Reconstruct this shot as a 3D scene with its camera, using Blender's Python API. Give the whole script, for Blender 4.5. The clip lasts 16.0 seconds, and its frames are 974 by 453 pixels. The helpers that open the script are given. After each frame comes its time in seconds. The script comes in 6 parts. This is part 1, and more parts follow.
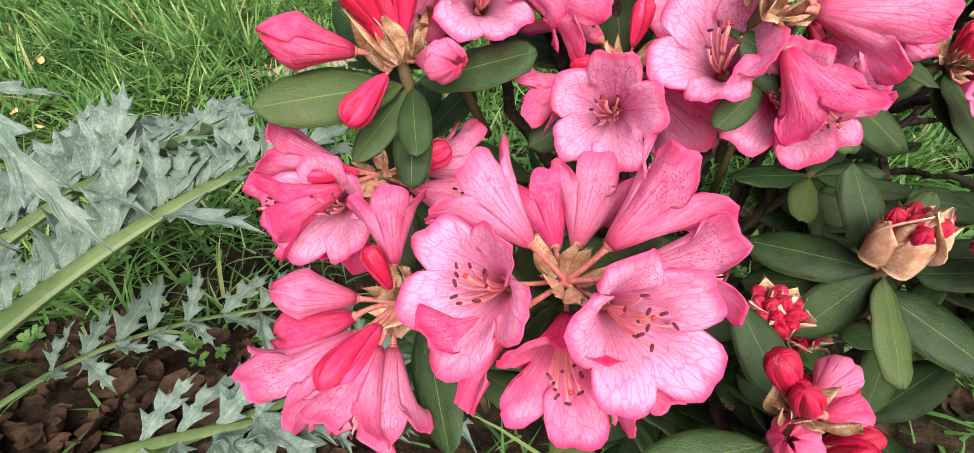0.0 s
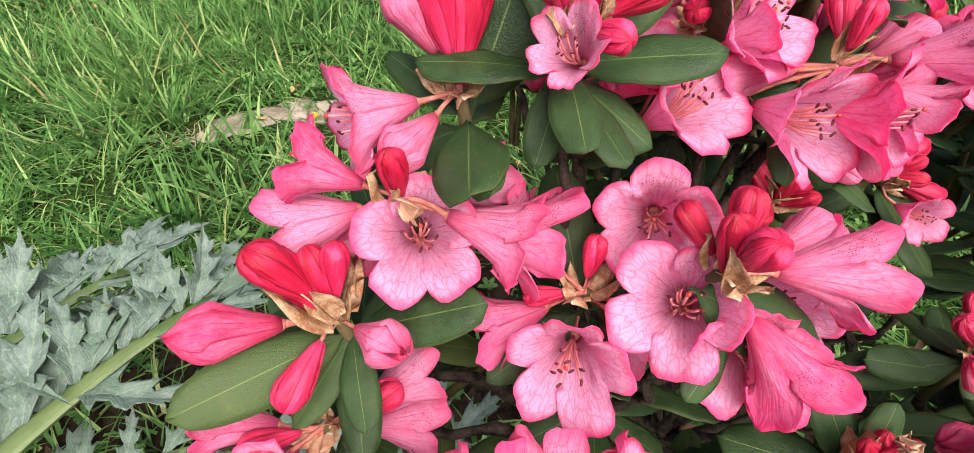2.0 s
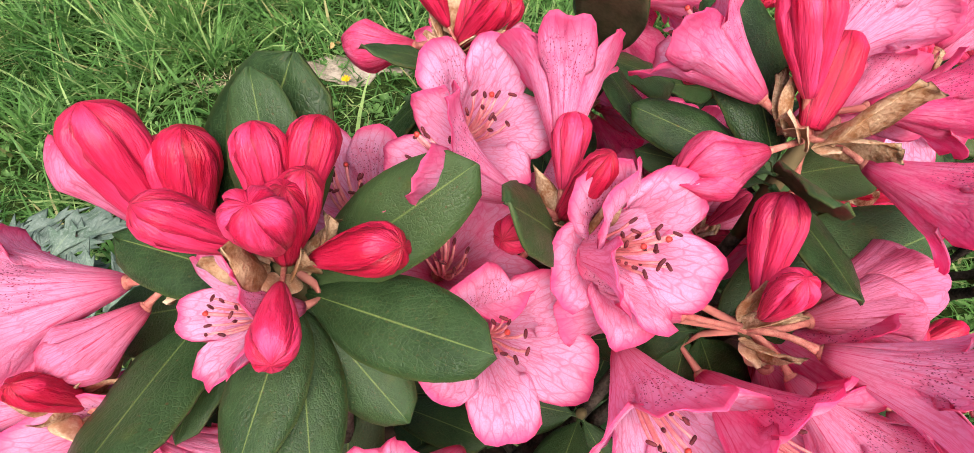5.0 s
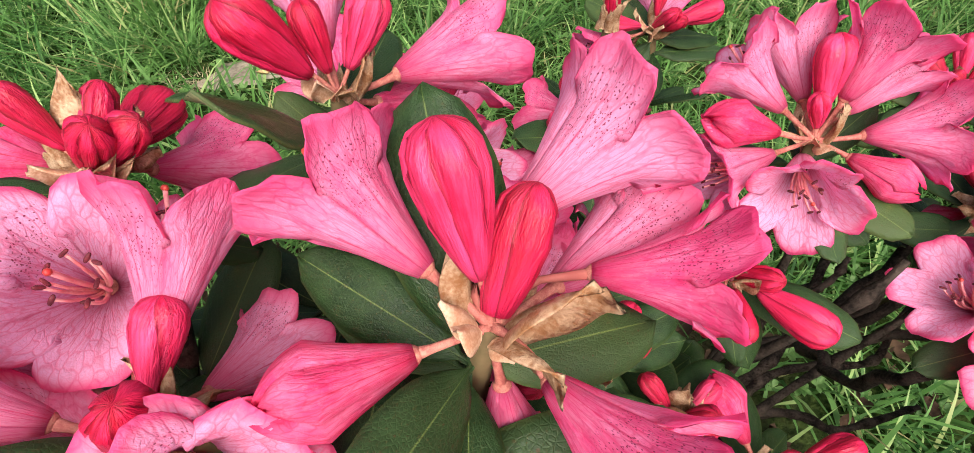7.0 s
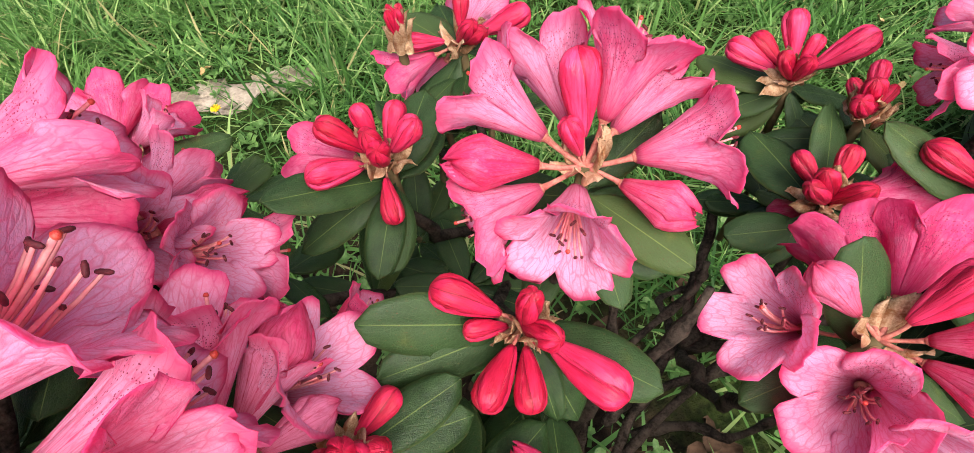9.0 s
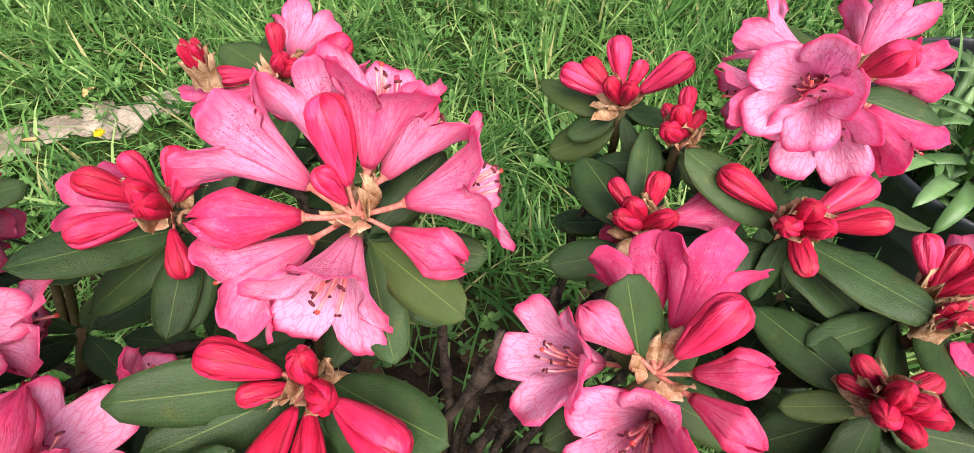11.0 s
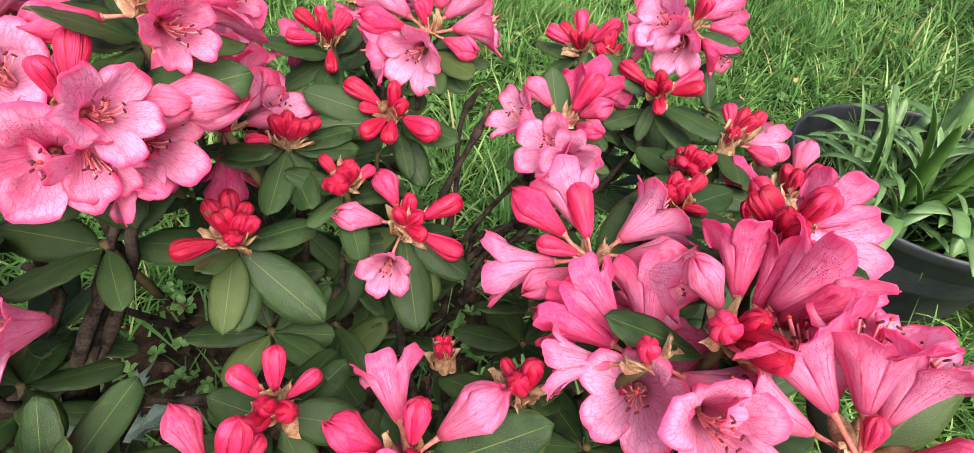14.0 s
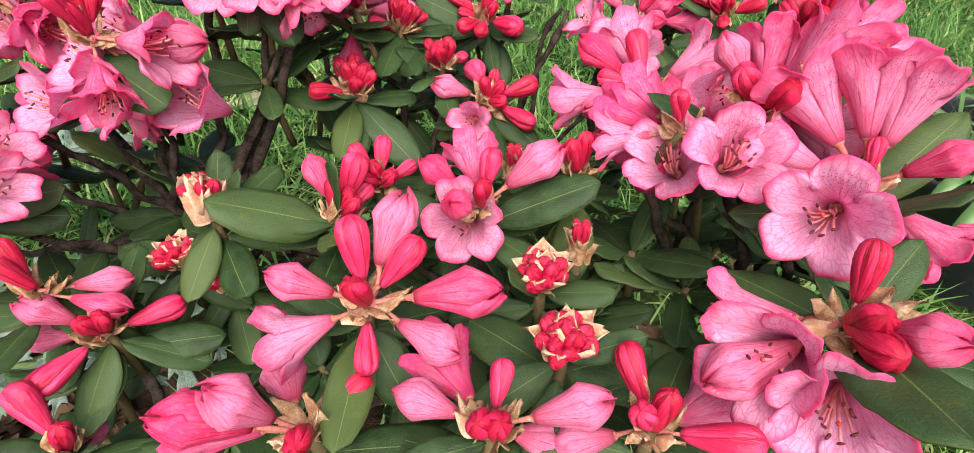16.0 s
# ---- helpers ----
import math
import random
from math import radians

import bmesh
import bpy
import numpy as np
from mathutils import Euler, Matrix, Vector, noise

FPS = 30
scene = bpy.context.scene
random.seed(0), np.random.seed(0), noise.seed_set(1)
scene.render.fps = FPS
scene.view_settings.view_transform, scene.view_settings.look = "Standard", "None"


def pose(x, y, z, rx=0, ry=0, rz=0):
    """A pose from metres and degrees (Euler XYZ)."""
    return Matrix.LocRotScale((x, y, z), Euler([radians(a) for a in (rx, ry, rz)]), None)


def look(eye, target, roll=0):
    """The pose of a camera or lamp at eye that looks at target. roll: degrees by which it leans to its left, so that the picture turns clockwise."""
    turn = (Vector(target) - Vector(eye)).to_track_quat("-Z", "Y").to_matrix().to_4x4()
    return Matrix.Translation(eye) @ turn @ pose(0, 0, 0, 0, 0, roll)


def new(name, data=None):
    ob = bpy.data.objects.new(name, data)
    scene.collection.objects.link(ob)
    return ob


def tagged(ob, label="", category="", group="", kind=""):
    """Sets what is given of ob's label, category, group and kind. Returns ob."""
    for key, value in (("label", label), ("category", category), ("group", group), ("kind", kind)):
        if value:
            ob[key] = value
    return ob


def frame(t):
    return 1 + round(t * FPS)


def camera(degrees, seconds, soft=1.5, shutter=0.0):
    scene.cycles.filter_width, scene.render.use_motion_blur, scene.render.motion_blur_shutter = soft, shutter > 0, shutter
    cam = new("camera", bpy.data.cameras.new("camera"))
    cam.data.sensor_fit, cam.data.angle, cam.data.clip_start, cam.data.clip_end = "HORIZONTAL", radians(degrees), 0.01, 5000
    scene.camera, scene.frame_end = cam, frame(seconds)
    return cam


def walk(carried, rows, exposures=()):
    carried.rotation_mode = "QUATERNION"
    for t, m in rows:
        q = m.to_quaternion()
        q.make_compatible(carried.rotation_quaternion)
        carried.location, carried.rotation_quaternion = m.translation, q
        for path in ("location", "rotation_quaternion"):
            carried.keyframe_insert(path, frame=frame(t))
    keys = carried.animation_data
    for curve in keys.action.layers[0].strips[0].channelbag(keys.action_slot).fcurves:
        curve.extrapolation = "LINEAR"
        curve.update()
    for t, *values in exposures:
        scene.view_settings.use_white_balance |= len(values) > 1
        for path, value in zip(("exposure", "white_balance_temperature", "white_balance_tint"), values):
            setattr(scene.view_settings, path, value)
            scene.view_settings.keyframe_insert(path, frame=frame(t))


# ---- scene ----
cam = camera(88.6, 16.0, soft=0.85)
METRES, EYE, TILT, LEAN, TURN = 1.0, 0.60, -47.0, 0.0, 0.0
ROWS = [
    (0.0, 0.0, 0.0, 0.0, 0.0, 0.0, -0.0),
    (0.5, -0.0141, 0.0147, 0.0187, -0.81, 0.1, 2.16),
    (1.0, -0.0137, 0.0238, 0.0428, -2.43, 0.38, 4.54),
    (1.5, -0.0085, 0.0275, 0.073, -3.96, 0.43, 6.0),
    (2.0, 0.0055, 0.018, 0.1031, -5.47, -0.07, 5.69),
    (2.5, 0.0279, 0.0224, 0.1255, -5.8, -0.89, 4.94),
    (3.0, 0.05, 0.032, 0.146, -5.42, -1.71, 2.94),
    (5.5, 0.1284, 0.0879, 0.2028, 3.68, -6.63, -4.69),
    (6.0, 0.1543, 0.1004, 0.2199, 4.46, -7.78, -4.87),
    (6.5, 0.1779, 0.1157, 0.2325, 4.91, -8.18, -4.5),
    (7.0, 0.2008, 0.1269, 0.2438, 5.09, -8.38, -3.42),
    (7.5, 0.2294, 0.1356, 0.2475, 4.86, -8.49, -1.76),
    (8.0, 0.2574, 0.1494, 0.2475, 3.99, -8.67, 0.27),
    (8.5, 0.2734, 0.1566, 0.2554, 2.81, -8.83, 1.69),
    (9.0, 0.2899, 0.1687, 0.2666, 1.21, -8.72, 3.74),
    (9.5, 0.3118, 0.1808, 0.2733, -0.7, -8.68, 4.74),
    (10.0, 0.3321, 0.1974, 0.2732, -3.07, -8.78, 6.94),
    (12.5, 0.3672, 0.0871, 0.2234, -5.75, -6.52, 2.85),
    (13.0, 0.3716, 0.0524, 0.1791, -4.7, -5.31, 0.98),
    (13.5, 0.3734, 0.0259, 0.1453, -3.73, -3.07, 0.16),
    (14.0, 0.3514, -0.0185, 0.1038, -2.7, 1.27, -1.16),
    (14.5, 0.3588, -0.0489, 0.0791, -0.12, 4.59, -3.48),
    (15.0, 0.3689, -0.0452, 0.0346, 2.2, 6.04, -4.12),
    (15.5, 0.3674, -0.0511, -0.0038, 4.32, 5.98, -5.03),
    (16.0, 0.3649, -0.0674, -0.0331, 5.95, 5.5, -5.56),
]
walk(cam, [(t, pose(0, 0, EYE, TILT, LEAN, TURN) @ pose(METRES * x, METRES * y, METRES * z, 90 + pitch, roll, yaw)) for t, x, y, z, yaw, pitch, roll in ROWS],
     exposures=((0.0, 0.78), (3.0, 0.76), (5.5, 0.71), (8.0, 0.74), (9.5, 0.86), (12.5, 0.93), (16.0, 0.86)))

# world, sun
world = bpy.data.worlds.new("overcast_sky")
scene.world = world
world.use_nodes = True
wn, wl = world.node_tree.nodes, world.node_tree.links
sky = wn.new("ShaderNodeTexSky")
sky.sky_type, sky.sun_disc = "NISHITA", False
sky.sun_elevation, sky.sun_rotation = radians(53), radians(165)
sky.air_density, sky.dust_density, sky.ozone_density = 0.8, 8.0, 0.6
wl.new(sky.outputs[0], wn["Background"].inputs[0])
wn["Background"].inputs[1].default_value = 0.105
sun = new("sun", bpy.data.lights.new("sun", "SUN"))
sun.data.energy, sun.data.angle, sun.data.color = 3.0, radians(65), (1.0, 0.96, 0.93)
sun.matrix_world = look((0.9, -2.0, 3.4), (0.3, 0.3, 0.0))


# ---- materials ----
class Graph:
    """A small helper that wires shader nodes."""

    def __init__(self, name):
        self.mat = bpy.data.materials.new(name)
        self.mat.use_nodes = True
        self.n, self.l = self.mat.node_tree.nodes, self.mat.node_tree.links
        self.bsdf = self.n["Principled BSDF"]
        self.out = self.n["Material Output"]

    def node(self, kind, **values):
        nd = self.n.new(kind)
        for key, value in values.items():
            setattr(nd, key, value)
        return nd

    def put(self, sock, value):
        if isinstance(value, bpy.types.NodeSocket):
            self.l.new(value, sock)
        else:
            sock.default_value = value

    def math(self, op, a, b=0.0, c=0.0):
        nd = self.node("ShaderNodeMath", operation=op)
        self.put(nd.inputs[0], a), self.put(nd.inputs[1], b), self.put(nd.inputs[2], c)
        return nd.outputs[0]

    def ramp(self, x, a, b, lo=0.0, hi=1.0):
        nd = self.node("ShaderNodeMapRange", interpolation_type="SMOOTHSTEP")
        self.put(nd.inputs[0], x)
        for i, v in enumerate((a, b, lo, hi)):
            self.put(nd.inputs[i + 1], v)
        return nd.outputs[0]

    def mix(self, f, a, b, blend="MIX"):
        nd = self.node("ShaderNodeMix", data_type="RGBA", blend_type=blend)
        self.put(nd.inputs[0], f)
        self.put(nd.inputs[6], a if isinstance(a, bpy.types.NodeSocket) else (*a, 1))
        self.put(nd.inputs[7], b if isinstance(b, bpy.types.NodeSocket) else (*b, 1))
        return nd.outputs[2]

    def noise(self, vec, scale, detail=3.0, rough=0.55):
        nd = self.node("ShaderNodeTexNoise")
        if vec is not None:
            self.l.new(vec, nd.inputs["Vector"])
        nd.inputs["Scale"].default_value, nd.inputs["Detail"].default_value, nd.inputs["Roughness"].default_value = scale, detail, rough
        return nd.outputs[0]

    def voronoi(self, vec, scale):
        nd = self.node("ShaderNodeTexVoronoi")
        self.l.new(vec, nd.inputs["Vector"])
        nd.inputs["Scale"].default_value = scale
        return nd.outputs[0]

    def cells(self, vec, scale=1.0):
        """Distance to the nearest cell wall: a net of veins."""
        nd = self.node("ShaderNodeTexVoronoi", feature="DISTANCE_TO_EDGE")
        self.l.new(vec, nd.inputs["Vector"])
        nd.inputs["Scale"].default_value = scale
        return nd.outputs[0]

    def warped(self, vec, scale, amount):
        """The vector pushed about by a slow noise."""
        nd = self.node("ShaderNodeTexNoise")
        self.l.new(vec, nd.inputs["Vector"])
        nd.inputs["Scale"].default_value, nd.inputs["Detail"].default_value = scale, 2.0
        sub = self.node("ShaderNodeVectorMath", operation="SUBTRACT")
        self.l.new(nd.outputs[1], sub.inputs[0])
        sub.inputs[1].default_value = (0.5, 0.5, 0.5)
        mul = self.node("ShaderNodeVectorMath", operation="MULTIPLY_ADD")
        self.l.new(sub.outputs[0], mul.inputs[0])
        mul.inputs[1].default_value = (amount, amount, amount)
        self.l.new(vec, mul.inputs[2])
        return mul.outputs[0]

    def scaled(self, vec, sx, sy, sz=1.0):
        nd = self.node("ShaderNodeVectorMath", operation="MULTIPLY")
        self.l.new(vec, nd.inputs[0])
        nd.inputs[1].default_value = (sx, sy, sz)
        return nd.outputs[0]

    def coords(self):
        return self.node("ShaderNodeTexCoord")

    def place(self):
        return self.node("ShaderNodeNewGeometry").outputs["Position"]

    def island(self):
        return self.node("ShaderNodeNewGeometry").outputs["Random Per Island"]

    def chance(self):
        return self.node("ShaderNodeObjectInfo").outputs["Random"]

    def uv(self):
        u = self.coords().outputs["UV"]
        sep = self.node("ShaderNodeSeparateXYZ")
        self.l.new(u, sep.inputs[0])
        return u, sep.outputs[0], sep.outputs[1]

    def bump(self, height, strength, distance=0.001):
        nd = self.node("ShaderNodeBump")
        nd.inputs["Strength"].default_value, nd.inputs["Distance"].default_value = strength, distance
        self.l.new(height, nd.inputs["Height"])
        self.l.new(nd.outputs[0], self.bsdf.inputs["Normal"])
        return nd.outputs[0]

    def finish(self, colour, rough=0.5, spec=0.4, thin=0.0):
        """thin: the share of light that passes through, for petals and blades."""
        self.put(self.bsdf.inputs["Base Color"], colour if isinstance(colour, bpy.types.NodeSocket) else (*colour, 1))
        self.put(self.bsdf.inputs["Roughness"], rough)
        self.bsdf.inputs["Specular IOR Level"].default_value = spec
        if thin:
            tr = self.node("ShaderNodeBsdfTranslucent")
            self.put(tr.inputs[0], colour if isinstance(colour, bpy.types.NodeSocket) else (*colour, 1))
            mx = self.node("ShaderNodeMixShader")
            mx.inputs[0].default_value = thin
            self.l.new(self.bsdf.outputs[0], mx.inputs[1])
            self.l.new(tr.outputs[0], mx.inputs[2])
            self.l.new(mx.outputs[0], self.out.inputs[0])
        return self.mat


def petal_material(name, main, pale, deep, rim, rib_power, speckled, inside=False):
    """Thin petal skin: pale fields between a net of darker veins, deeper ribs and margins, freckled upper lobes."""
    g = Graph(name)
    uv, u, v = g.uv()
    lobe = g.math("ABSOLUTE", g.math("SUBTRACT", g.math("FRACT", g.math("ADD", g.math("MULTIPLY", u, 5.0), 0.5)), 0.5))
    waver = g.math("MULTIPLY", g.math("SUBTRACT", g.noise(g.scaled(uv, 10.0, 6.0), 1.0, 2.0), 0.5), 0.10)
    lobe_w = g.math("ADD", lobe, waver)
    rib = g.ramp(g.math("ABSOLUTE", lobe_w), 0.0, 0.030, 1.0, 0.0)
    side = g.ramp(g.math("ABSOLUTE", g.math("SUBTRACT", lobe_w, 0.17)), 0.0, 0.022, 0.60, 0.0)
    third = g.ramp(g.math("ABSOLUTE", g.math("SUBTRACT", lobe_w, 0.30)), 0.0, 0.018, 0.40, 0.0)
    seam = g.ramp(lobe, 0.43, 0.5, 0.0, 0.5)
    streak = g.math("MAXIMUM", g.math("MAXIMUM", rib, side), g.math("MAXIMUM", seam, third))
    streak = g.math("MULTIPLY", streak, g.ramp(v, 0.30, 0.98, rib_power, rib_power * 0.25))
    blotch = g.noise(g.scaled(uv, 11.0, 3.2), 1.0, 3.0)
    rnd = g.chance()
    tone = g.math("ADD", g.math("MULTIPLY", blotch, 0.9), g.math("MULTIPLY", rnd, 0.75))
    base = g.mix(g.ramp(tone, 0.22, 0.85) if inside else g.ramp(tone, 0.36, 0.98), main, pale)
    fan = g.ramp(g.cells(g.warped(g.scaled(uv, 62.0, 7.0), 0.6, 1.1)), 0.0, 0.13, 1.0, 0.0)
    net = g.ramp(g.cells(g.warped(g.scaled(uv, 150.0, 34.0), 0.5, 0.8)), 0.0, 0.16, 1.0, 0.0)
    lines = g.math("MAXIMUM", g.math("MULTIPLY", fan, 0.46 if inside else 0.34), g.math("MULTIPLY", net, 0.18 if inside else 0.08))
    col = g.mix(lines, base, (0.82, 0.075, 0.285) if inside else deep)
    col = g.mix(g.ramp(g.noise(g.scaled(uv, 40.0, 16.0), 1.0, 3.0, 0.65), 0.50, 0.74, 0.0, 0.35), col, pale)
    col = g.mix(g.ramp(v, 0.88, 1.0, 0.0, 0.85) if inside else g.ramp(v, 0.74, 1.0, 0.0, 0.70), col, rim)
    col = g.mix(g.ramp(v, 0.0, 0.38, 0.50, 0.0), col, deep)
    col = g.mix(streak, col, deep)
    if speckled:
        dots = g.voronoi(g.warped(g.scaled(uv, 150.0, 42.0), 1.0, 0.4), 1.0)
        top = g.ramp(g.math("ABSOLUTE", g.math("SUBTRACT", g.math("FRACT", g.math("ADD", u, 0.5)), 0.5)), 0.05, 0.15, 1.0, 0.0)
        zone = g.math("MULTIPLY", top, g.math("MULTIPLY", g.ramp(v, 0.34, 0.50), g.ramp(v, 0.78, 0.94, 1.0, 0.0)))
        col = g.mix(g.math("MULTIPLY", g.ramp(dots, 0.17, 0.30, 0.90, 0.0), zone), col, (0.26, 0.006, 0.06))
    bruise = g.ramp(g.noise(g.scaled(uv, 17.0, 9.0), 1.0, 4.0, 0.7), 0.70, 0.80, 0.0, 0.35)
    col = g.mix(bruise, col, (0.60, 0.10, 0.18))
    wrinkle = g.math("ADD", g.noise(g.scaled(uv, 40.0, 5.0), 1.0, 4.0, 0.65), g.math("MULTIPLY", g.math("ADD", fan, g.math("MULTIPLY", net, 0.4)), -0.12))
    g.bump(wrinkle, 0.55, 0.0022)
    return g.finish(col, g.ramp(blotch, 0.3, 0.7, 0.40, 0.58), 0.34, 0.58)


petal_outer = petal_material("petal_outer", (0.95, 0.108, 0.355), (0.97, 0.49, 0.735), (0.78, 0.020, 0.165), (0.94, 0.085, 0.310), 0.70, True)
petal_inner = petal_material("petal_inner", (0.95, 0.180, 0.460), (0.97, 0.60, 0.85), (0.66, 0.016, 0.150), (0.93, 0.075, 0.300), 0.55, True, True)
petal_half = petal_material("petal_half_open", (0.94, 0.080, 0.290), (0.97, 0.38, 0.63), (0.62, 0.004, 0.055), (0.90, 0.045, 0.210), 0.78, False)


def bud_material(name, deep, light, twist):
    """Satin bud skin: a painted highlight lightens each petal's free edge, painted shade darkens the crevice beside it,
    streaked lengthwise.
    """
    g = Graph(name)
    uv, u, v = g.uv()
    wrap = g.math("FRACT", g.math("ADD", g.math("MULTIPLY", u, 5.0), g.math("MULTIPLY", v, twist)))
    tone = g.noise(g.scaled(uv, 14.0, 3.0), 1.0, 4.0, 0.6)
    line = g.noise(g.scaled(uv, 60.0, 2.5), 1.0, 2.0, 0.6)
    # lighter toward the free edge: the fold's highlight is put into the colour
    f = g.math("ADD", g.math("MULTIPLY", g.ramp(wrap, 0.25, 0.95), 0.45), g.math("MULTIPLY", g.ramp(tone, 0.35, 0.70), 0.60))
    f = g.math("MULTIPLY", f, g.ramp(g.chance(), 0.0, 1.0, 0.55, 1.1))
    col = g.mix(f, deep, light)
    col = g.mix(g.ramp(line, 0.46, 0.66, 0.0, 0.60), col, deep)
    col = g.mix(g.ramp(g.noise(g.scaled(uv, 5.0, 2.0), 1.0, 3.0), 0.48, 0.70, 0.0, 0.55), col, light)
    col = g.mix(g.ramp(v, 0.0, 0.30, 0.5, 0.0), col, light)
    col = g.mix(g.ramp(v, 0.80, 1.0, 0.0, 0.55), col, deep)
    # crease shade between the wrapped petals, painted as a darker colour
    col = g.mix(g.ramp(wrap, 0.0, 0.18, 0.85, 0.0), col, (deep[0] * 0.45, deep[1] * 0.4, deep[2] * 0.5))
    g.bump(g.math("ADD", g.noise(g.scaled(uv, 20.0, 3.0), 1.0, 4.0, 0.65), g.math("MULTIPLY", line, 0.15)), 0.60, 0.0024)
    return g.finish(col, g.ramp(tone, 0.3, 0.7, 0.40, 0.58), 0.45, 0.15)


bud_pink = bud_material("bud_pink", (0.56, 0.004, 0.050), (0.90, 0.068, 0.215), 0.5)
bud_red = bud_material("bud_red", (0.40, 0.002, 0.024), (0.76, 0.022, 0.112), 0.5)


def leaf_material():
    """Leathery leaf: dull green with a thin pale midrib, a sunken net of veins, brown flecks and a few olive leaves."""
    g = Graph("leaf_green")
    uv, u, v = g.uv()
    mid = g.math("ABSOLUTE", g.math("SUBTRACT", u, 0.5))
    rib = g.ramp(mid, 0.002, 0.016, 0.55, 0.0)
    obj = g.coords().outputs["Object"]
    bend = g.math("MULTIPLY", g.noise(obj, 9.0, 2.0), 0.9)
    slant = g.math("FRACT", g.math("ADD", g.math("ADD", g.math("MULTIPLY", v, 9.0), g.math("MULTIPLY", mid, -8.0)), bend))
    near = g.math("ABSOLUTE", g.math("SUBTRACT", slant, 0.5))
    vein = g.ramp(near, 0.0, 0.05, 0.22, 0.0)
    net = g.ramp(g.cells(g.warped(g.scaled(uv, 22.0, 44.0), 0.4, 0.9)), 0.0, 0.14, 1.0, 0.0)
    patch = g.noise(obj, 6.0, 4.0, 0.6)
    fine = g.noise(obj, 70.0, 3.0)
    rnd = g.chance()
    col = g.mix(g.ramp(patch, 0.32, 0.70), (0.008, 0.023, 0.007), (0.022, 0.050, 0.015))
    col = g.mix(g.ramp(rnd, 0.0, 1.0, 0.0, 0.55), col, (0.046, 0.088, 0.032))
    col = g.mix(g.ramp(rnd, 0.84, 1.0, 0.0, 0.45), col, (0.085, 0.110, 0.026))
    col = g.mix(g.math("MULTIPLY", g.ramp(g.noise(obj, 3.2, 3.0), 0.54, 0.70, 0.0, 0.55), g.ramp(rnd, 0.2, 0.8)), col, (0.120, 0.135, 0.030))
    col = g.mix(g.math("MULTIPLY", net, 0.14), col, (0.080, 0.130, 0.050))
    col = g.mix(vein, col, (0.085, 0.140, 0.050))
    col = g.mix(rib, col, (0.190, 0.250, 0.070))
    edge = g.ramp(mid, 0.455, 0.5, 0.0, 0.5)
    col = g.mix(edge, col, (0.075, 0.095, 0.028))
    col = g.mix(g.ramp(fine, 0.60, 0.70, 0.0, 0.55), col, (0.075, 0.062, 0.022))
    spots = g.voronoi(g.scaled(uv, 7.0, 16.0), 1.0)
    col = g.mix(g.math("MULTIPLY", g.ramp(spots, 0.06, 0.12, 0.8, 0.0), g.ramp(rnd, 0.3, 0.6)), col, (0.075, 0.042, 0.016))
    h = g.math("ADD", g.math("MULTIPLY", fine, 0.30), g.math("ADD", g.math("MULTIPLY", net, -0.20), g.math("MULTIPLY", g.ramp(near, 0.0, 0.20, 0.0, 1.0), 0.10)))
    g.bump(g.math("ADD", h, g.math("MULTIPLY", patch, 0.7)), 0.32, 0.0018)
    return g.finish(col, g.ramp(patch, 0.3, 0.7, 0.30, 0.50), 0.19)


leaf_top = leaf_material()


def mottled(name, dark, light, scale, rough=0.6, spec=0.3, bump=0.4, thin=0.0, by_object=True, distance=0.001):
    g = Graph(name)
    vec = g.coords().outputs["Object"] if by_object else g.place()
    a, b = g.noise(vec, scale, 4.0), g.noise(vec, scale * 7.0, 3.0)
    f = g.math("ADD", g.math("MULTIPLY", a, 0.65), g.math("MULTIPLY", b, 0.35))
    col = g.mix(g.ramp(f, 0.34, 0.66), dark, light)
    rnd = g.chance()
    col = g.mix(g.ramp(rnd, 0.0, 1.0, 0.0, 0.35), col, dark)
    g.bump(f, bump, distance)
    return g.finish(col, rough, spec, thin)


leaf_under = mottled("leaf_underside", (0.07, 0.085, 0.035), (0.15, 0.15, 0.075), 8.0, 0.8)
scale_tan = mottled("papery_scale", (0.30, 0.125, 0.045), (0.80, 0.60, 0.40), 3.0, 0.55, 0.35, 0.8, 0.30, True, 0.002)
scale_cream = mottled("cream_scale", (0.50, 0.24, 0.13), (0.84, 0.64, 0.46), 2.2, 0.5, 0.35, 0.4, 0.25, True, 0.001)
pedicel_skin = mottled("pedicel_skin", (0.34, 0.085, 0.075), (0.58, 0.25, 0.19), 24.0, 0.7, 0.25)
filament_pink = mottled("filament_pink", (0.78, 0.22, 0.26), (0.90, 0.48, 0.46), 6.0, 0.5, 0.3, 0.1, 0.2)
anther_brown = mottled("anther_brown", (0.060, 0.006, 0.012), (0.190, 0.026, 0.036), 20.0, 0.6)
stigma_red = mottled("stigma_red", (0.45, 0.02, 0.02), (0.6, 0.10, 0.06), 20.0, 0.4, 0.5)
bark = mottled("twig_bark", (0.009, 0.007, 0.006), (0.092, 0.070, 0.055), 90.0, 0.9, 0.08, 1.0, 0.0, False, 0.002)
shoot_skin = mottled("shoot_skin", (0.07, 0.06, 0.025), (0.17, 0.12, 0.06), 30.0, 0.8, 0.2, 0.5, 0.0, False)
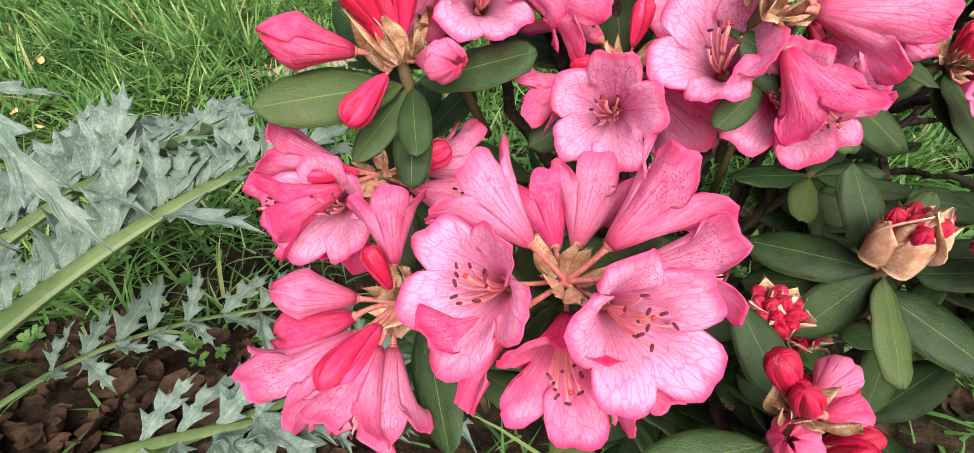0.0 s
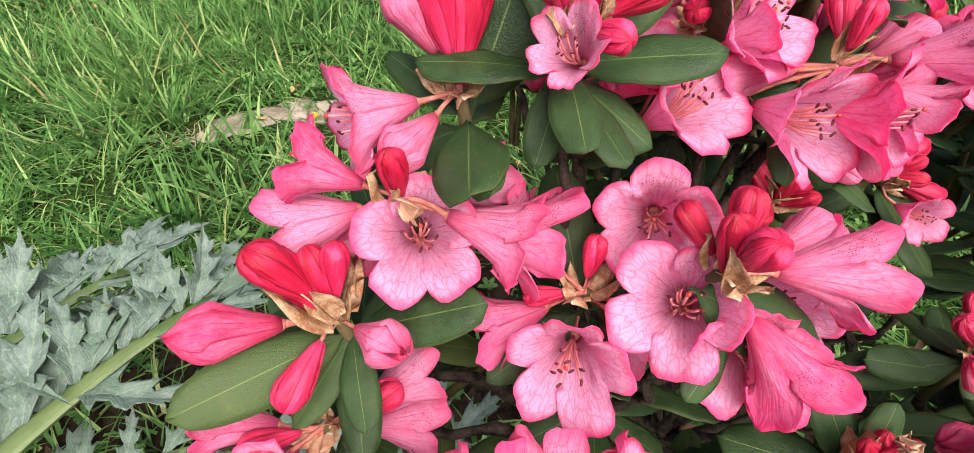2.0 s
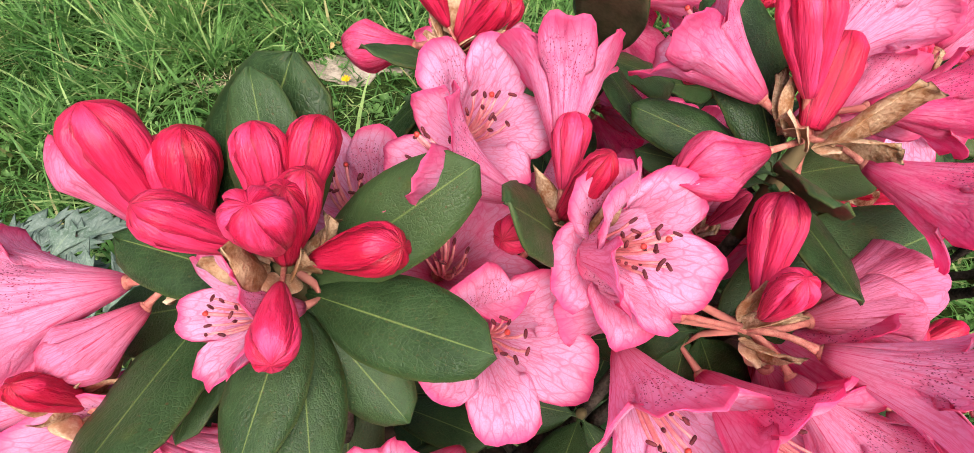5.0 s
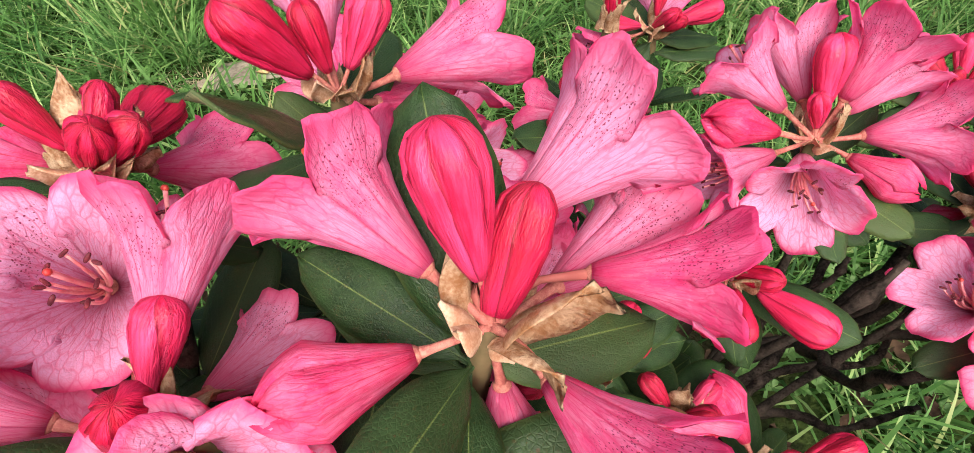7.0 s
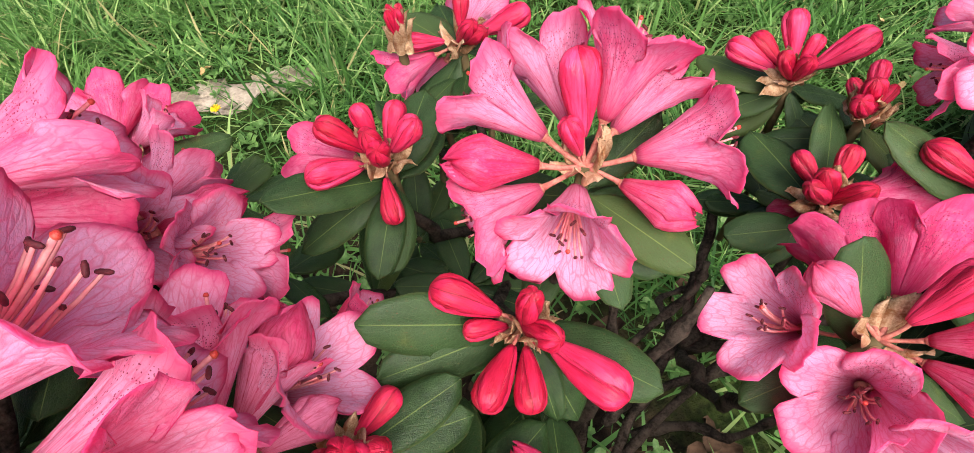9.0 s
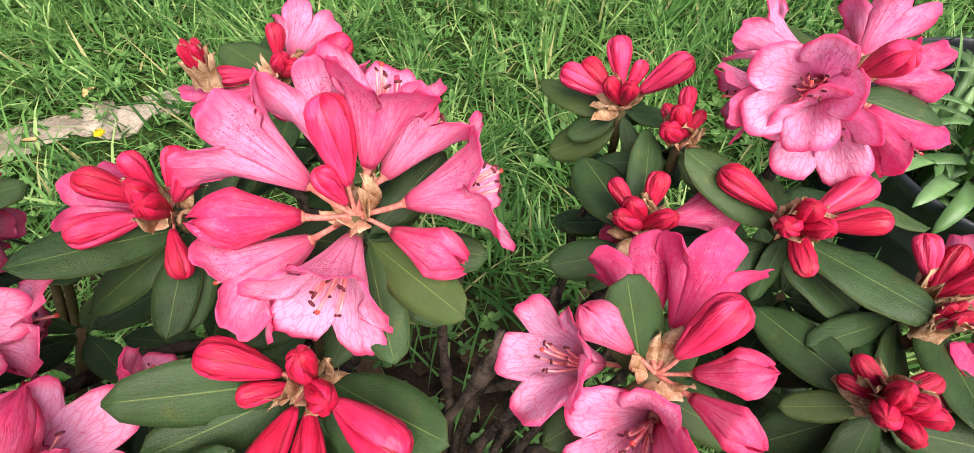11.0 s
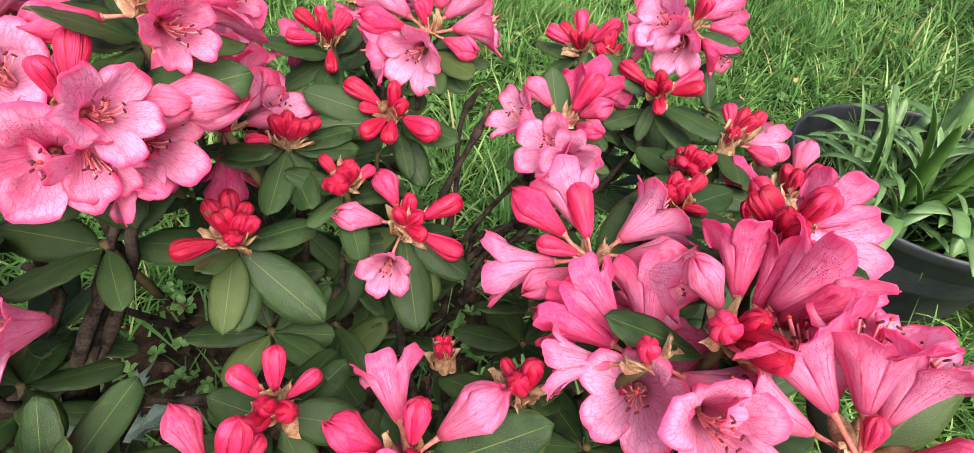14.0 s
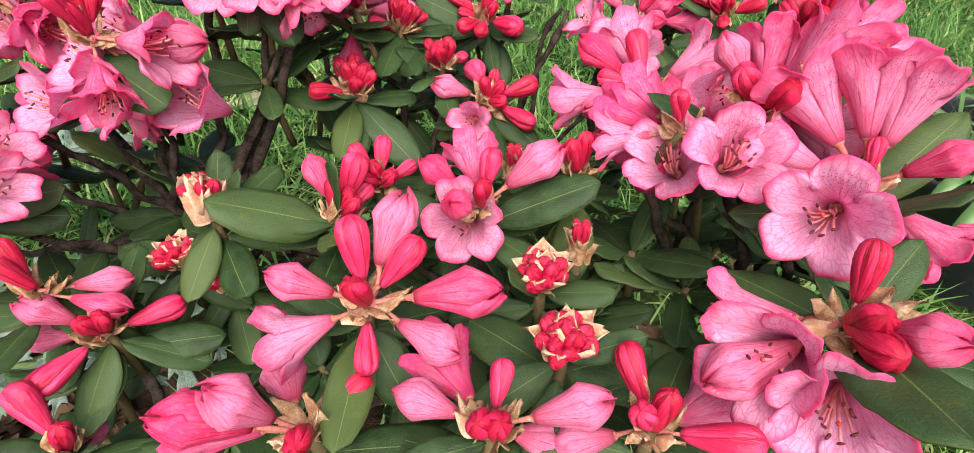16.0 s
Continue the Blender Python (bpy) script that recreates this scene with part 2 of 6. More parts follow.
stalk_green = mottled("stalk_green", (0.060, 0.102, 0.028), (0.145, 0.195, 0.075), 12.0, 0.5, 0.4, 0.4)
pot_black = mottled("black_plastic", (0.012, 0.014, 0.018), (0.036, 0.041, 0.050), 10.0, 0.45, 0.5, 0.2)
def felt_material():
    """Felted grey leaf with a pale rib, side veins, puckered fields and greener patches where the felt is thin."""
    g = Graph("silver_leaf")
    uv, u, v = g.uv()
    p = g.coords().outputs["Object"]
    a, c = g.noise(p, 4.0, 4.0, 0.6), g.noise(p, 30.0, 3.0, 0.6)
    slant = g.math("ABSOLUTE", g.math("SUBTRACT", g.math("FRACT", g.math("ADD", g.math("MULTIPLY", v, 10.0), g.math("ADD", g.math("MULTIPLY", u, -3.5), a))), 0.5))
    col = g.mix(g.ramp(a, 0.32, 0.68), (0.098, 0.150, 0.116), (0.230, 0.290, 0.252))
    col = g.mix(g.ramp(c, 0.50, 0.72, 0.0, 0.5), col, (0.33, 0.39, 0.355))
    col = g.mix(g.ramp(g.chance(), 0.0, 1.0, 0.0, 0.45), col, (0.110, 0.170, 0.110))
    col = g.mix(g.ramp(slant, 0.0, 0.10, 0.12, 0.0), col, (0.36, 0.43, 0.36))
    col = g.mix(g.ramp(u, 0.01, 0.09, 0.40, 0.0), col, (0.28, 0.36, 0.24))
    g.bump(g.math("ADD", g.math("MULTIPLY", c, 0.5), g.math("MULTIPLY", g.ramp(slant, 0.0, 0.35, 0.0, 1.0), 0.4)), 0.25, 0.003)
    return g.finish(col, 0.85, 0.1, 0.10)


silver_leaf = felt_material()
silver_under = mottled("silver_leaf_underside", (0.10, 0.16, 0.06), (0.20, 0.27, 0.13), 6.0, 0.8, 0.2, 0.6, 0.12)
# strap leaf underside: rich green, with its shade put into the colour
strap_shaded = mottled("strap_leaf_underside", (0.060, 0.170, 0.025), (0.190, 0.340, 0.085), 4.0, 0.45, 0.35, 0.3, 0.30)
weed_green = mottled("weed_leaf", (0.05, 0.13, 0.025), (0.15, 0.27, 0.075), 40.0, 0.5, 0.3, 0.4, 0.15, False)
dandelion_yellow = mottled("dandelion_yellow", (0.80, 0.50, 0.01), (0.92, 0.72, 0.03), 30.0, 0.6)
fallen_yellow = mottled("fallen_leaf", (0.33, 0.20, 0.07), (0.58, 0.44, 0.22), 60.0, 0.7, 0.3, 0.5, 0.0, False)
potting_soil = mottled("potting_soil", (0.010, 0.008, 0.006), (0.050, 0.036, 0.026), 60.0, 0.95, 0.15, 1.0, 0.0, False, 0.004)
# strap leaf upper face: paler, sky sheen painted into the green
strap_green = mottled("strap_leaf", (0.075, 0.190, 0.045), (0.270, 0.420, 0.185), 4.0, 0.34, 0.5, 0.3, 0.30)
dead_leaf = mottled("dead_leaf", (0.014, 0.009, 0.006), (0.100, 0.060, 0.038), 18.0, 0.85, 0.08, 0.8, 0.0, False)
dry_straw = mottled("dry_straw", (0.28, 0.21, 0.12), (0.60, 0.52, 0.36), 30.0, 0.8, 0.2, 0.3, 0.1, False)
slab_stone = mottled("slab_stone", (0.19, 0.15, 0.115), (0.47, 0.40, 0.32), 22.0, 0.9, 0.2, 1.0, 0.0, False, 0.004)


def grass_material():
    g = Graph("grass_blade")
    r = g.island()
    p = g.place()
    far, near = g.noise(p, 2.0, 3.0), g.noise(p, 13.0, 3.0)
    col = g.mix(r, (0.018, 0.074, 0.013), (0.172, 0.368, 0.090))
    col = g.mix(g.ramp(far, 0.36, 0.66, 0.0, 0.65), col, (0.168, 0.328, 0.086))
    col = g.mix(g.ramp(near, 0.46, 0.68, 0.0, 0.65), col, (0.050, 0.150, 0.034))
    col = g.mix(g.ramp(r, 0.80, 0.86, 0.0, 0.55), col, (0.50, 0.62, 0.25))
    col = g.mix(g.ramp(r, 0.955, 0.975, 0.0, 0.85), col, (0.40, 0.34, 0.16))
    return g.finish(col, 0.45, 0.20, 0.36)


grass_green = grass_material()


def ground_material():
    g = Graph("turf_soil")
    p = g.place()
    a, b, c = g.noise(p, 1.7, 4.0), g.noise(p, 26.0, 5.0, 0.65), g.noise(p, 110.0, 3.0)
    soil = g.mix(g.ramp(b, 0.35, 0.68), (0.011, 0.008, 0.006), (0.050, 0.032, 0.021))
    moss = g.mix(g.ramp(c, 0.35, 0.68), (0.010, 0.022, 0.005), (0.042, 0.068, 0.016))
    away = g.node("ShaderNodeVectorMath", operation="DISTANCE")
    g.l.new(p, away.inputs[0])
    away.inputs[1].default_value = (-0.05, 0.22, 0.0)
    edge = g.math("ADD", away.outputs["Value"], g.math("MULTIPLY", a, 0.5))
    col = g.mix(g.ramp(edge, 0.75, 1.05), soil, moss)
    g.bump(g.math("ADD", b, g.math("MULTIPLY", c, 0.5)), 1.0, 0.01)
    return g.finish(col, 0.95, 0.05)


turf = ground_material()


# ---- mesh tools ----
def mesh_of(name, verts, faces, mats, uvs=None, slots=None, smooth=True):
    me = bpy.data.meshes.new(name)
    me.from_pydata([tuple(v) for v in verts], [], [tuple(f) for f in faces])
    for m in mats:
        me.materials.append(m)
    if smooth:
        me.polygons.foreach_set("use_smooth", [True] * len(me.polygons))
    if slots is not None:
        me.polygons.foreach_set("material_index", slots)
    if uvs is not None:
        layer = me.uv_layers.new(name="UVMap")
        idx = np.empty(len(me.loops), dtype=np.int32)
        me.loops.foreach_get("vertex_index", idx)
        layer.data.foreach_set("uv", np.asarray(uvs, dtype=np.float32)[idx].ravel())
    me.update()
    return me


def child(name, me, parent, m, label=""):
    ob = new(name, me)
    ob.parent = parent
    ob.matrix_basis = m
    return tagged(ob, label)


def tube(points, radii, sides=7, phase=0.0):
    """Vertices and faces of a round tube along a line, closed at both ends."""
    pts = [Vector(p) for p in points]
    verts, faces = [], []
    ref = Vector((0.31, 0.87, 0.38))
    for i, p in enumerate(pts):
        d = (pts[min(i + 1, len(pts) - 1)] - pts[max(i - 1, 0)]).normalized()
        a = d.cross(ref).normalized()
        b = d.cross(a)
        for k in range(sides):
            t = 2 * math.pi * k / sides + phase
            verts.append(p + (a * math.cos(t) + b * math.sin(t)) * radii[i])
    n = len(pts)
    for i in range(n - 1):
        for k in range(sides):
            k2 = (k + 1) % sides
            faces.append((i * sides + k, i * sides + k2, (i + 1) * sides + k2, (i + 1) * sides + k))
    faces.append(tuple(reversed(range(sides))))
    faces.append(tuple(range((n - 1) * sides, n * sides)))
    return verts, faces


def joined(pieces):
    """Several (verts, faces) in one list, with the slot of each piece."""
    verts, faces, slots = [], [], []
    for v, f, s in pieces:
        o = len(verts)
        verts += list(v)
        faces += [tuple(i + o for i in q) for q in f]
        slots += [s] * len(f)
    return verts, faces, slots


def shells(outer, inner, nu, nv, closed=True):
    """Two grids of nv rings with nu points as one thin skin with a rim."""
    verts = outer + inner
    o = nu * nv
    faces, slots = [], []
    for j in range(nv - 1):
        for i in range(nu if closed else nu - 1):
            i2 = (i + 1) % nu
            faces.append((j * nu + i, j * nu + i2, (j + 1) * nu + i2, (j + 1) * nu + i))
            slots.append(0)
            faces.append((o + (j + 1) * nu + i, o + (j + 1) * nu + i2, o + j * nu + i2, o + j * nu + i))
            slots.append(1)
    last = (nv - 1) * nu
    for i in range(nu if closed else nu - 1):
        i2 = (i + 1) % nu
        faces.append((last + i, last + i2, o + last + i2, o + last + i))
        slots.append(0)
    if not closed:
        for j in range(nv - 1):
            a, b = j * nu, (j + 1) * nu
            faces.append((a, b, o + b, o + a)), slots.append(0)
            a, b = j * nu + nu - 1, (j + 1) * nu + nu - 1
            faces.append((b, a, o + a, o + b)), slots.append(0)
        faces.append(tuple(range(nu)) + tuple(o + i for i in reversed(range(nu)))), slots.append(0)
    return verts, faces, slots


# ---- flowers: one unit long from the truss's hub, along z; x is the upper side ----
BASE = 0.35


def bell(seed, spread, tall, reach, lean, flare, wild, over, frill, mats):
    """A ribbed tube that ends in five free, rounded, overlapping petal lobes.
    lean, flare: the lobes' slope from the axis at their foot and tip; wild: how far each lobe goes its own way."""
    rnd = random.Random(seed)
    per, nt, nl = 12, 8, 9
    cols = 5 * per + 1
    ph = [rnd.uniform(0, 6.28) for _ in range(8)]
    bend = rnd.uniform(-0.06, 0.10)
    verts, inner, uvs, faces = [], [], [], []

    def add(r, th, z, u, v, nr, nz):
        lift = bend * 0.5 * v * v
        thick = 0.009 - 0.004 * v
        verts.append(Vector((r * math.cos(th) + lift, r * math.sin(th), BASE + z)))
        r2 = max(r - nr * thick, 0.003)
        inner.append(Vector((r2 * math.cos(th) + lift, r2 * math.sin(th), BASE + z + nz * thick)))
        uvs.append((u, v))

    def wall(th, s):
        c = abs(math.cos(2.5 * th))
        r = 0.048 + spread * (0.66 * s ** 0.75 + 0.34 * s ** 2.2)
        r *= 1 + (0.10 * c - 0.06 - 0.05 * math.exp(-(c * 4) ** 2)) * (0.25 + 0.75 * s)
        return r * (1 + 0.035 * math.sin(th * 2 + ph[5] + 4 * s) * s + 0.018 * math.sin(th * 9 + ph[6] + 7 * s) * s)

    for j in range(nt):
        s = j / (nt - 1)
        for i in range(cols):
            th = 2 * math.pi * (i / (cols - 1) - 0.1)
            add(wall(th, s), th, tall * s, i / (cols - 1) - 0.1, 0.58 * s, 0.95, 0.3)
    for j in range(nt - 1):
        for i in range(cols - 1):
            a = j * cols + i
            faces.append((a, a + 1, a + cols + 1, a + cols))
    for k in range(5):
        grow, turn, tip = rnd.uniform(0.85, 1.15), rnd.uniform(-wild, wild), rnd.uniform(0.0, 0.10)
        roll, wave, curl = rnd.choice((-1, 1)) * rnd.uniform(0.6, 1.3), [rnd.uniform(0, 6.28) for _ in range(4)], rnd.uniform(-0.25, 0.55)
        rows = [[(nt - 1) * cols + k * per + i for i in range(per + 1)]]
        place = [[wall(2 * math.pi * ((k - 0.5 + i / per) / 5), 1.0), tall] for i in range(per + 1)]
        for j in range(1, nl + 1):
            e = j / nl
            row = []
            for i in range(per + 1):
                w = 2 * i / per - 1
                length = reach * grow * (1 - 0.62 * abs(w) ** 2.8 - tip * math.exp(-(w * 5) ** 2) - 0.05 * math.sin(7 * w + wave[0]))
                ang = lean + (flare + turn - lean) * e ** 1.1 + curl * abs(w) ** 2 * e
                place[i][0] += math.sin(ang) * length / nl
                place[i][1] += math.cos(ang) * length / nl
                off = 0.022 * roll * w * min(1, 2.5 * e) - 0.010 * math.exp(-(w * 5) ** 2) * e
                off += frill * e ** 1.3 * (0.55 * math.sin(4.1 * w + wave[1] + 2 * e) + 0.50 * math.sin(8.3 * w + wave[2]) * (0.4 + abs(w)) + 0.34 * math.sin(15 * w + wave[3] + 3 * e) * e + 0.16 * math.sin(27 * w + 2 * wave[1]) * e ** 3)
                half = 0.5 + over * math.sin(math.pi * min(1.0, 0.15 + e) * 0.5) * min(1, 3 * e) - 0.10 * e ** 3
                th = 2 * math.pi * (k + half * w) / 5
                r, z = place[i][0] + off * math.cos(ang), place[i][1] - off * math.sin(ang)
                row.append(len(verts))
                add(max(r, 0.006), th, z, (k + 0.5 * w) / 5, 0.58 + 0.42 * e, math.cos(ang), math.sin(ang))
            rows.append(row)
        for lo, hi in zip(rows, rows[1:]):
            for i in range(per):
                faces.append((lo[i], lo[i + 1], hi[i + 1], hi[i]))
    n = len(verts)
    count = {}
    for f in faces:
        for p, q in zip(f, f[1:] + f[:1]):
            count[(p, q)] = 1
    rim = [(p, q) for p, q in count if (q, p) not in count]
    back = [tuple(n + i for i in reversed(f)) for f in faces]
    edge = [(q, p, n + p, n + q) for p, q in rim]
    cup_v, cup_f = tube([(0, 0, BASE - 0.03), (0, 0, BASE - 0.005), (0, 0, BASE + 0.02)], [0.022, 0.045, 0.046], 10)
    cup = [tuple(2 * n + i for i in f) for f in cup_f]
    slots = [0] * len(faces) + [1] * len(back) + [0] * len(edge) + [2] * len(cup)
    return mesh_of("flower", verts + inner + cup_v, faces + back + edge + cup, mats + [pedicel_skin], uvs + uvs + [(0, 0)] * len(cup_v), slots)


def corolla(seed, spread, flare, reach=0.30, over=0.12):
    """An open flower: a funnel with wavy, turned-out lobes."""
    return bell(seed, spread, 0.40, reach, 0.42, flare, 0.28, over, 0.030, [petal_outer, petal_inner])


def stamen_mesh(seed):
    rnd = random.Random(seed)
    pieces = []
    for k in range(10):
        a = 2 * math.pi * k / 10 + rnd.uniform(-0.25, 0.25)
        far = rnd.uniform(0.42, 0.60)
        w = rnd.uniform(0.07, 0.13)
        pts = []
        for q in range(6):
            s = q / 5
            pts.append((math.cos(a) * w * s - 0.10 * s * (1 - s) + 0.04 * s ** 3, math.sin(a) * w * s, BASE + 0.03 + far * s))
        pieces.append((*tube(pts, [0.0095] * 4 + [0.008, 0.007], 5), 0))
        e = Vector(pts[-1])
        side = Vector((rnd.uniform(-1, 1), rnd.uniform(-1, 1), 0.5)).normalized() * 0.024
        pieces.append((*tube([e - side, e - side * 0.5, e + side * 0.5, e + side], [0.006, 0.0100, 0.0100, 0.006], 6), 1))
    return mesh_of("stamen_tuft", *joined(pieces)[:2], [filament_pink, anther_brown], None, joined(pieces)[2])


def pistil_mesh():
    pts = [(-0.05 * s + 0.14 * s ** 2, 0.0, BASE + 0.03 + 0.62 * s) for s in (0, 0.2, 0.4, 0.6, 0.8, 1.0)]
    e = Vector(pts[-1])
    pieces = [(*tube(pts, [0.012, 0.011, 0.010, 0.010, 0.010, 0.011], 6), 0), (*tube([e - Vector((0, 0, 0.008)), e, e + Vector((0.003, 0, 0.016))], [0.011, 0.017, 0.010], 7), 1)]
    v, f, s = joined(pieces)
    return mesh_of("pistil", v, f, [filament_pink, stigma_red], None, s)


def pedicel_mesh(seed):
    rnd = random.Random(seed)
    bx, by = rnd.uniform(-0.03, 0.03), rnd.uniform(-0.03, 0.03)
    pts = [(bx * math.sin(math.pi * s), by * math.sin(math.pi * s), BASE * s) for s in (0, 0.2, 0.4, 0.6, 0.8, 1.0)]
    v, f = tube(pts, [0.030, 0.022, 0.020, 0.020, 0.022, 0.032], 8)
    return mesh_of("pedicel", v, f, [pedicel_skin])


def bud_mesh(name, seed, profile, folds, twist, mats, base):
    """A closed bud whose five petals wrap over each other. profile: (share of length, radius)."""
    rnd = random.Random(seed)
    nu, nv = 45, 15
    verts, uvs, faces = [], [], []
    lean = rnd.uniform(-0.05, 0.08)
    ph = rnd.uniform(0, 6.28)
    proud = [rnd.uniform(0.35, 1.5) for _ in range(5)]
    for j in range(nv):
        v = j / (nv - 1)
        s = math.sin(v * math.pi / 2) if v > 0.5 else v * 1.414
        r = float(np.interp(s, [p[0] for p in profile], [p[1] for p in profile]))
        for i in range(nu):
            th = 2 * math.pi * i / nu
            share = i / nu + 0.060 * math.sin(th + ph) + 0.018 * math.sin(2 * th + 3 * ph)
            x5 = (share * 5 + twist * v) % 5.0
            fold = folds * proud[int(x5) % 5]
            x5 %= 1.0
            step = (x5 - 0.5) * 2
            k = 1 + fold * (0.45 * (1 - abs(step) ** 1.5) + 0.40 * step) * (0.30 + 0.70 * v) + 0.07 * math.sin(2 * th + ph + 3 * v) + 0.022 * math.sin(11 * th + 2 * ph + 5 * v) * v + 0.03 * math.sin(9 * v + 2 * th + ph)
            verts.append((r * k * math.cos(th) + lean * v * v * 0.5, r * k * math.sin(th) * 0.92, base + (1 - base) * s))
            uvs.append((share, v))
    for j in range(nv - 1):
        for i in range(nu):
            i2 = (i + 1) % nu
            faces.append((j * nu + i, j * nu + i2, (j + 1) * nu + i2, (j + 1) * nu + i))
    faces.append(tuple(reversed(range(nu))))
    faces.append(tuple(range((nv - 1) * nu, nv * nu)))
    return mesh_of(name, verts, faces, mats, uvs)


def half_open(seed):
    """A flower about to open: its lobes still wrap over each other at the mouth."""
    rnd = random.Random(seed)
    return bell(seed, rnd.uniform(0.140, 0.170), 0.40, 0.33, -0.12, rnd.uniform(-1.30, -0.95), 0.16, 0.26, 0.022, [petal_half, petal_inner])


OPEN = [corolla(k, 0.145 + 0.014 * (k % 4), 0.62 + 0.13 * (k % 5)) for k in range(14)]
WIDE = [corolla(20 + k, 0.172 + 0.010 * (k % 3), 0.95 + 0.12 * (k % 4), 0.31, 0.15) for k in range(10)]
STAMENS = [stamen_mesh(40 + k) for k in range(3)]
PISTIL = pistil_mesh()
PEDICEL = [pedicel_mesh(60 + k) for k in range(3)]
HALF = [half_open(80 + k) for k in range(6)]
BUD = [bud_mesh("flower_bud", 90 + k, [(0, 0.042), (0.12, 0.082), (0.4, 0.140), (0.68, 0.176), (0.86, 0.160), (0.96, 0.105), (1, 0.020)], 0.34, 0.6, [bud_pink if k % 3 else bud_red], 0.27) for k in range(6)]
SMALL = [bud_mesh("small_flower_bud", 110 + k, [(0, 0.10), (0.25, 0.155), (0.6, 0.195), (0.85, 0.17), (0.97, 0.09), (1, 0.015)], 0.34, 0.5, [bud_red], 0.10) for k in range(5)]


def leaf_mesh(seed, plump):
    """A leathery oval leaf, unit length along z, upper face toward x, with rolled-down margins."""
    rnd = random.Random(seed)
    nu, nv = 9, 15
    droop, curl, wob = rnd.uniform(0.02, 0.16), rnd.uniform(0.10, 0.32), rnd.uniform(0, 6.28)
    top, low, uvs = [], [], []
    for j in range(nv):
        v = j / (nv - 1)
        if v < 0.10:
            w = 0.017
        else:
            s = (v - 0.10) / 0.90
            w = 0.017 + plump * (math.sin(math.pi * min(1, s ** 1.04)) ** 0.50)
            if s > 0.97:
                w *= 0.5
        for i in range(nu):
            u = i / (nu - 1) * 2 - 1
            y = u * w
            x = -curl * plump * abs(u) ** 2.2 * min(1.0, w / (plump * 0.6)) - droop * (v - 0.05) ** 2
            x += 0.012 * math.exp(-(u * 7) ** 2) * -1.0 + (0.009 * math.sin(v * 17 + wob + u) + 0.004 * math.sin(v * 39 + 2 * wob - u)) * abs(u) + 0.02 * math.sin(v * 5 + wob) * u
            top.append(Vector((x, y, v)))
            low.append(Vector((x - 0.011, y * 0.985, v)))
            uvs.append((i / (nu - 1), v))
    verts, faces, slots = shells(top, low, nu, nv, closed=False)
    return mesh_of("leaf", verts, faces, [leaf_top, leaf_under], uvs + uvs, slots)


LEAF = [leaf_mesh(130 + k, (0.170, 0.215, 0.190, 0.240, 0.155)[k % 5]) for k in range(8)]


def scale_mesh(seed, wide=None):
    """A papery, cupped bud scale, unit length along z."""
    rnd = random.Random(seed)
    nu, nv = 7, 9
    out, inn, uvs = [], [], []
    w0, curl = rnd.uniform(0.15, 0.25), rnd.uniform(-0.50, 0.35)
    if wide:
        w0, curl = wide * rnd.uniform(0.85, 1.15), rnd.uniform(-0.30, -0.05)
    ph = rnd.uniform(0, 6.28)
    for j in range(nv):
        v = j / (nv - 1)
        w = w0 * (0.40 + 0.60 * math.sin(math.pi * min(1.0, 0.10 + 0.85 * v))) * (1 - v ** 3.2) + 0.012
        for i in range(nu):
            u = i / (nu - 1) * 2 - 1
            x = -0.75 * w * u * u + curl * v * v + 0.05 * math.sin(5 * u + ph + 6 * v) * v + 0.16 * u * v * math.sin(ph)
            out.append(Vector((x, u * w, v + 0.04 * math.sin(5 * u + ph) * v)))
            inn.append(Vector((x - 0.02, u * w * 0.97, v)))
            uvs.append((i / (nu - 1), v))
    verts, faces, slots = shells(out, inn, nu, nv, closed=False)
    return mesh_of("bud_scale", verts, faces, [scale_cream if wide else scale_tan] * 2, uvs + uvs, slots)


SCALE = [scale_mesh(150 + k) for k in range(5)]
BROAD = [scale_mesh(160 + k, 0.46) for k in range(5)]
rng = random.Random(5)


def aimed(d, up, size, roll=0.0):
    """A turn that brings z along d and x as near to up as can be, with a size."""
    z = Vector(d).normalized()
    x = Vector(up) - z * Vector(up).dot(z)
    if x.length < 1e-3:
        x = Vector((0, 1, 0)) - z * z.y
    x.normalize()
    m = Matrix((x, z.cross(x), z)).transposed().to_4x4()
    return m @ Matrix.Rotation(roll, 4, "Z") @ Matrix.Scale(size, 4)


HUBS, MOUTHS, WAITING, STEM_ENDS = [], [], [], []


def crosses(at, d, flare=0.40, margin=0.12):
    """True where a leaf from at along d would cut through an open flower."""
    for apex, axis, length in MOUTHS:
        if (apex - at).length > 0.16:
            continue
        for s in (0.25, 0.4, 0.55, 0.7, 0.85, 1.0):
            p = at + d * s - apex
            along = p.dot(axis)
            if 0.30 * length < along < 1.05 * length and (p - axis * along).length < flare * along + d.length * margin:
                return True
    return False


LABELS = {
    "truss": "truss of pink rhododendron flowers with deep red buds and leathery leaves",
    "buds": "tight truss of crimson rhododendron buds with tan papery scales and leaves",
    "opening": "rhododendron bud just opening, crimson tips among tan papery scales",
    "swollen": "fat rhododendron bud splitting open, cream scales with crimson tips",
    "closed": "closed rhododendron bud in brown overlapping scales above green leaves",
}


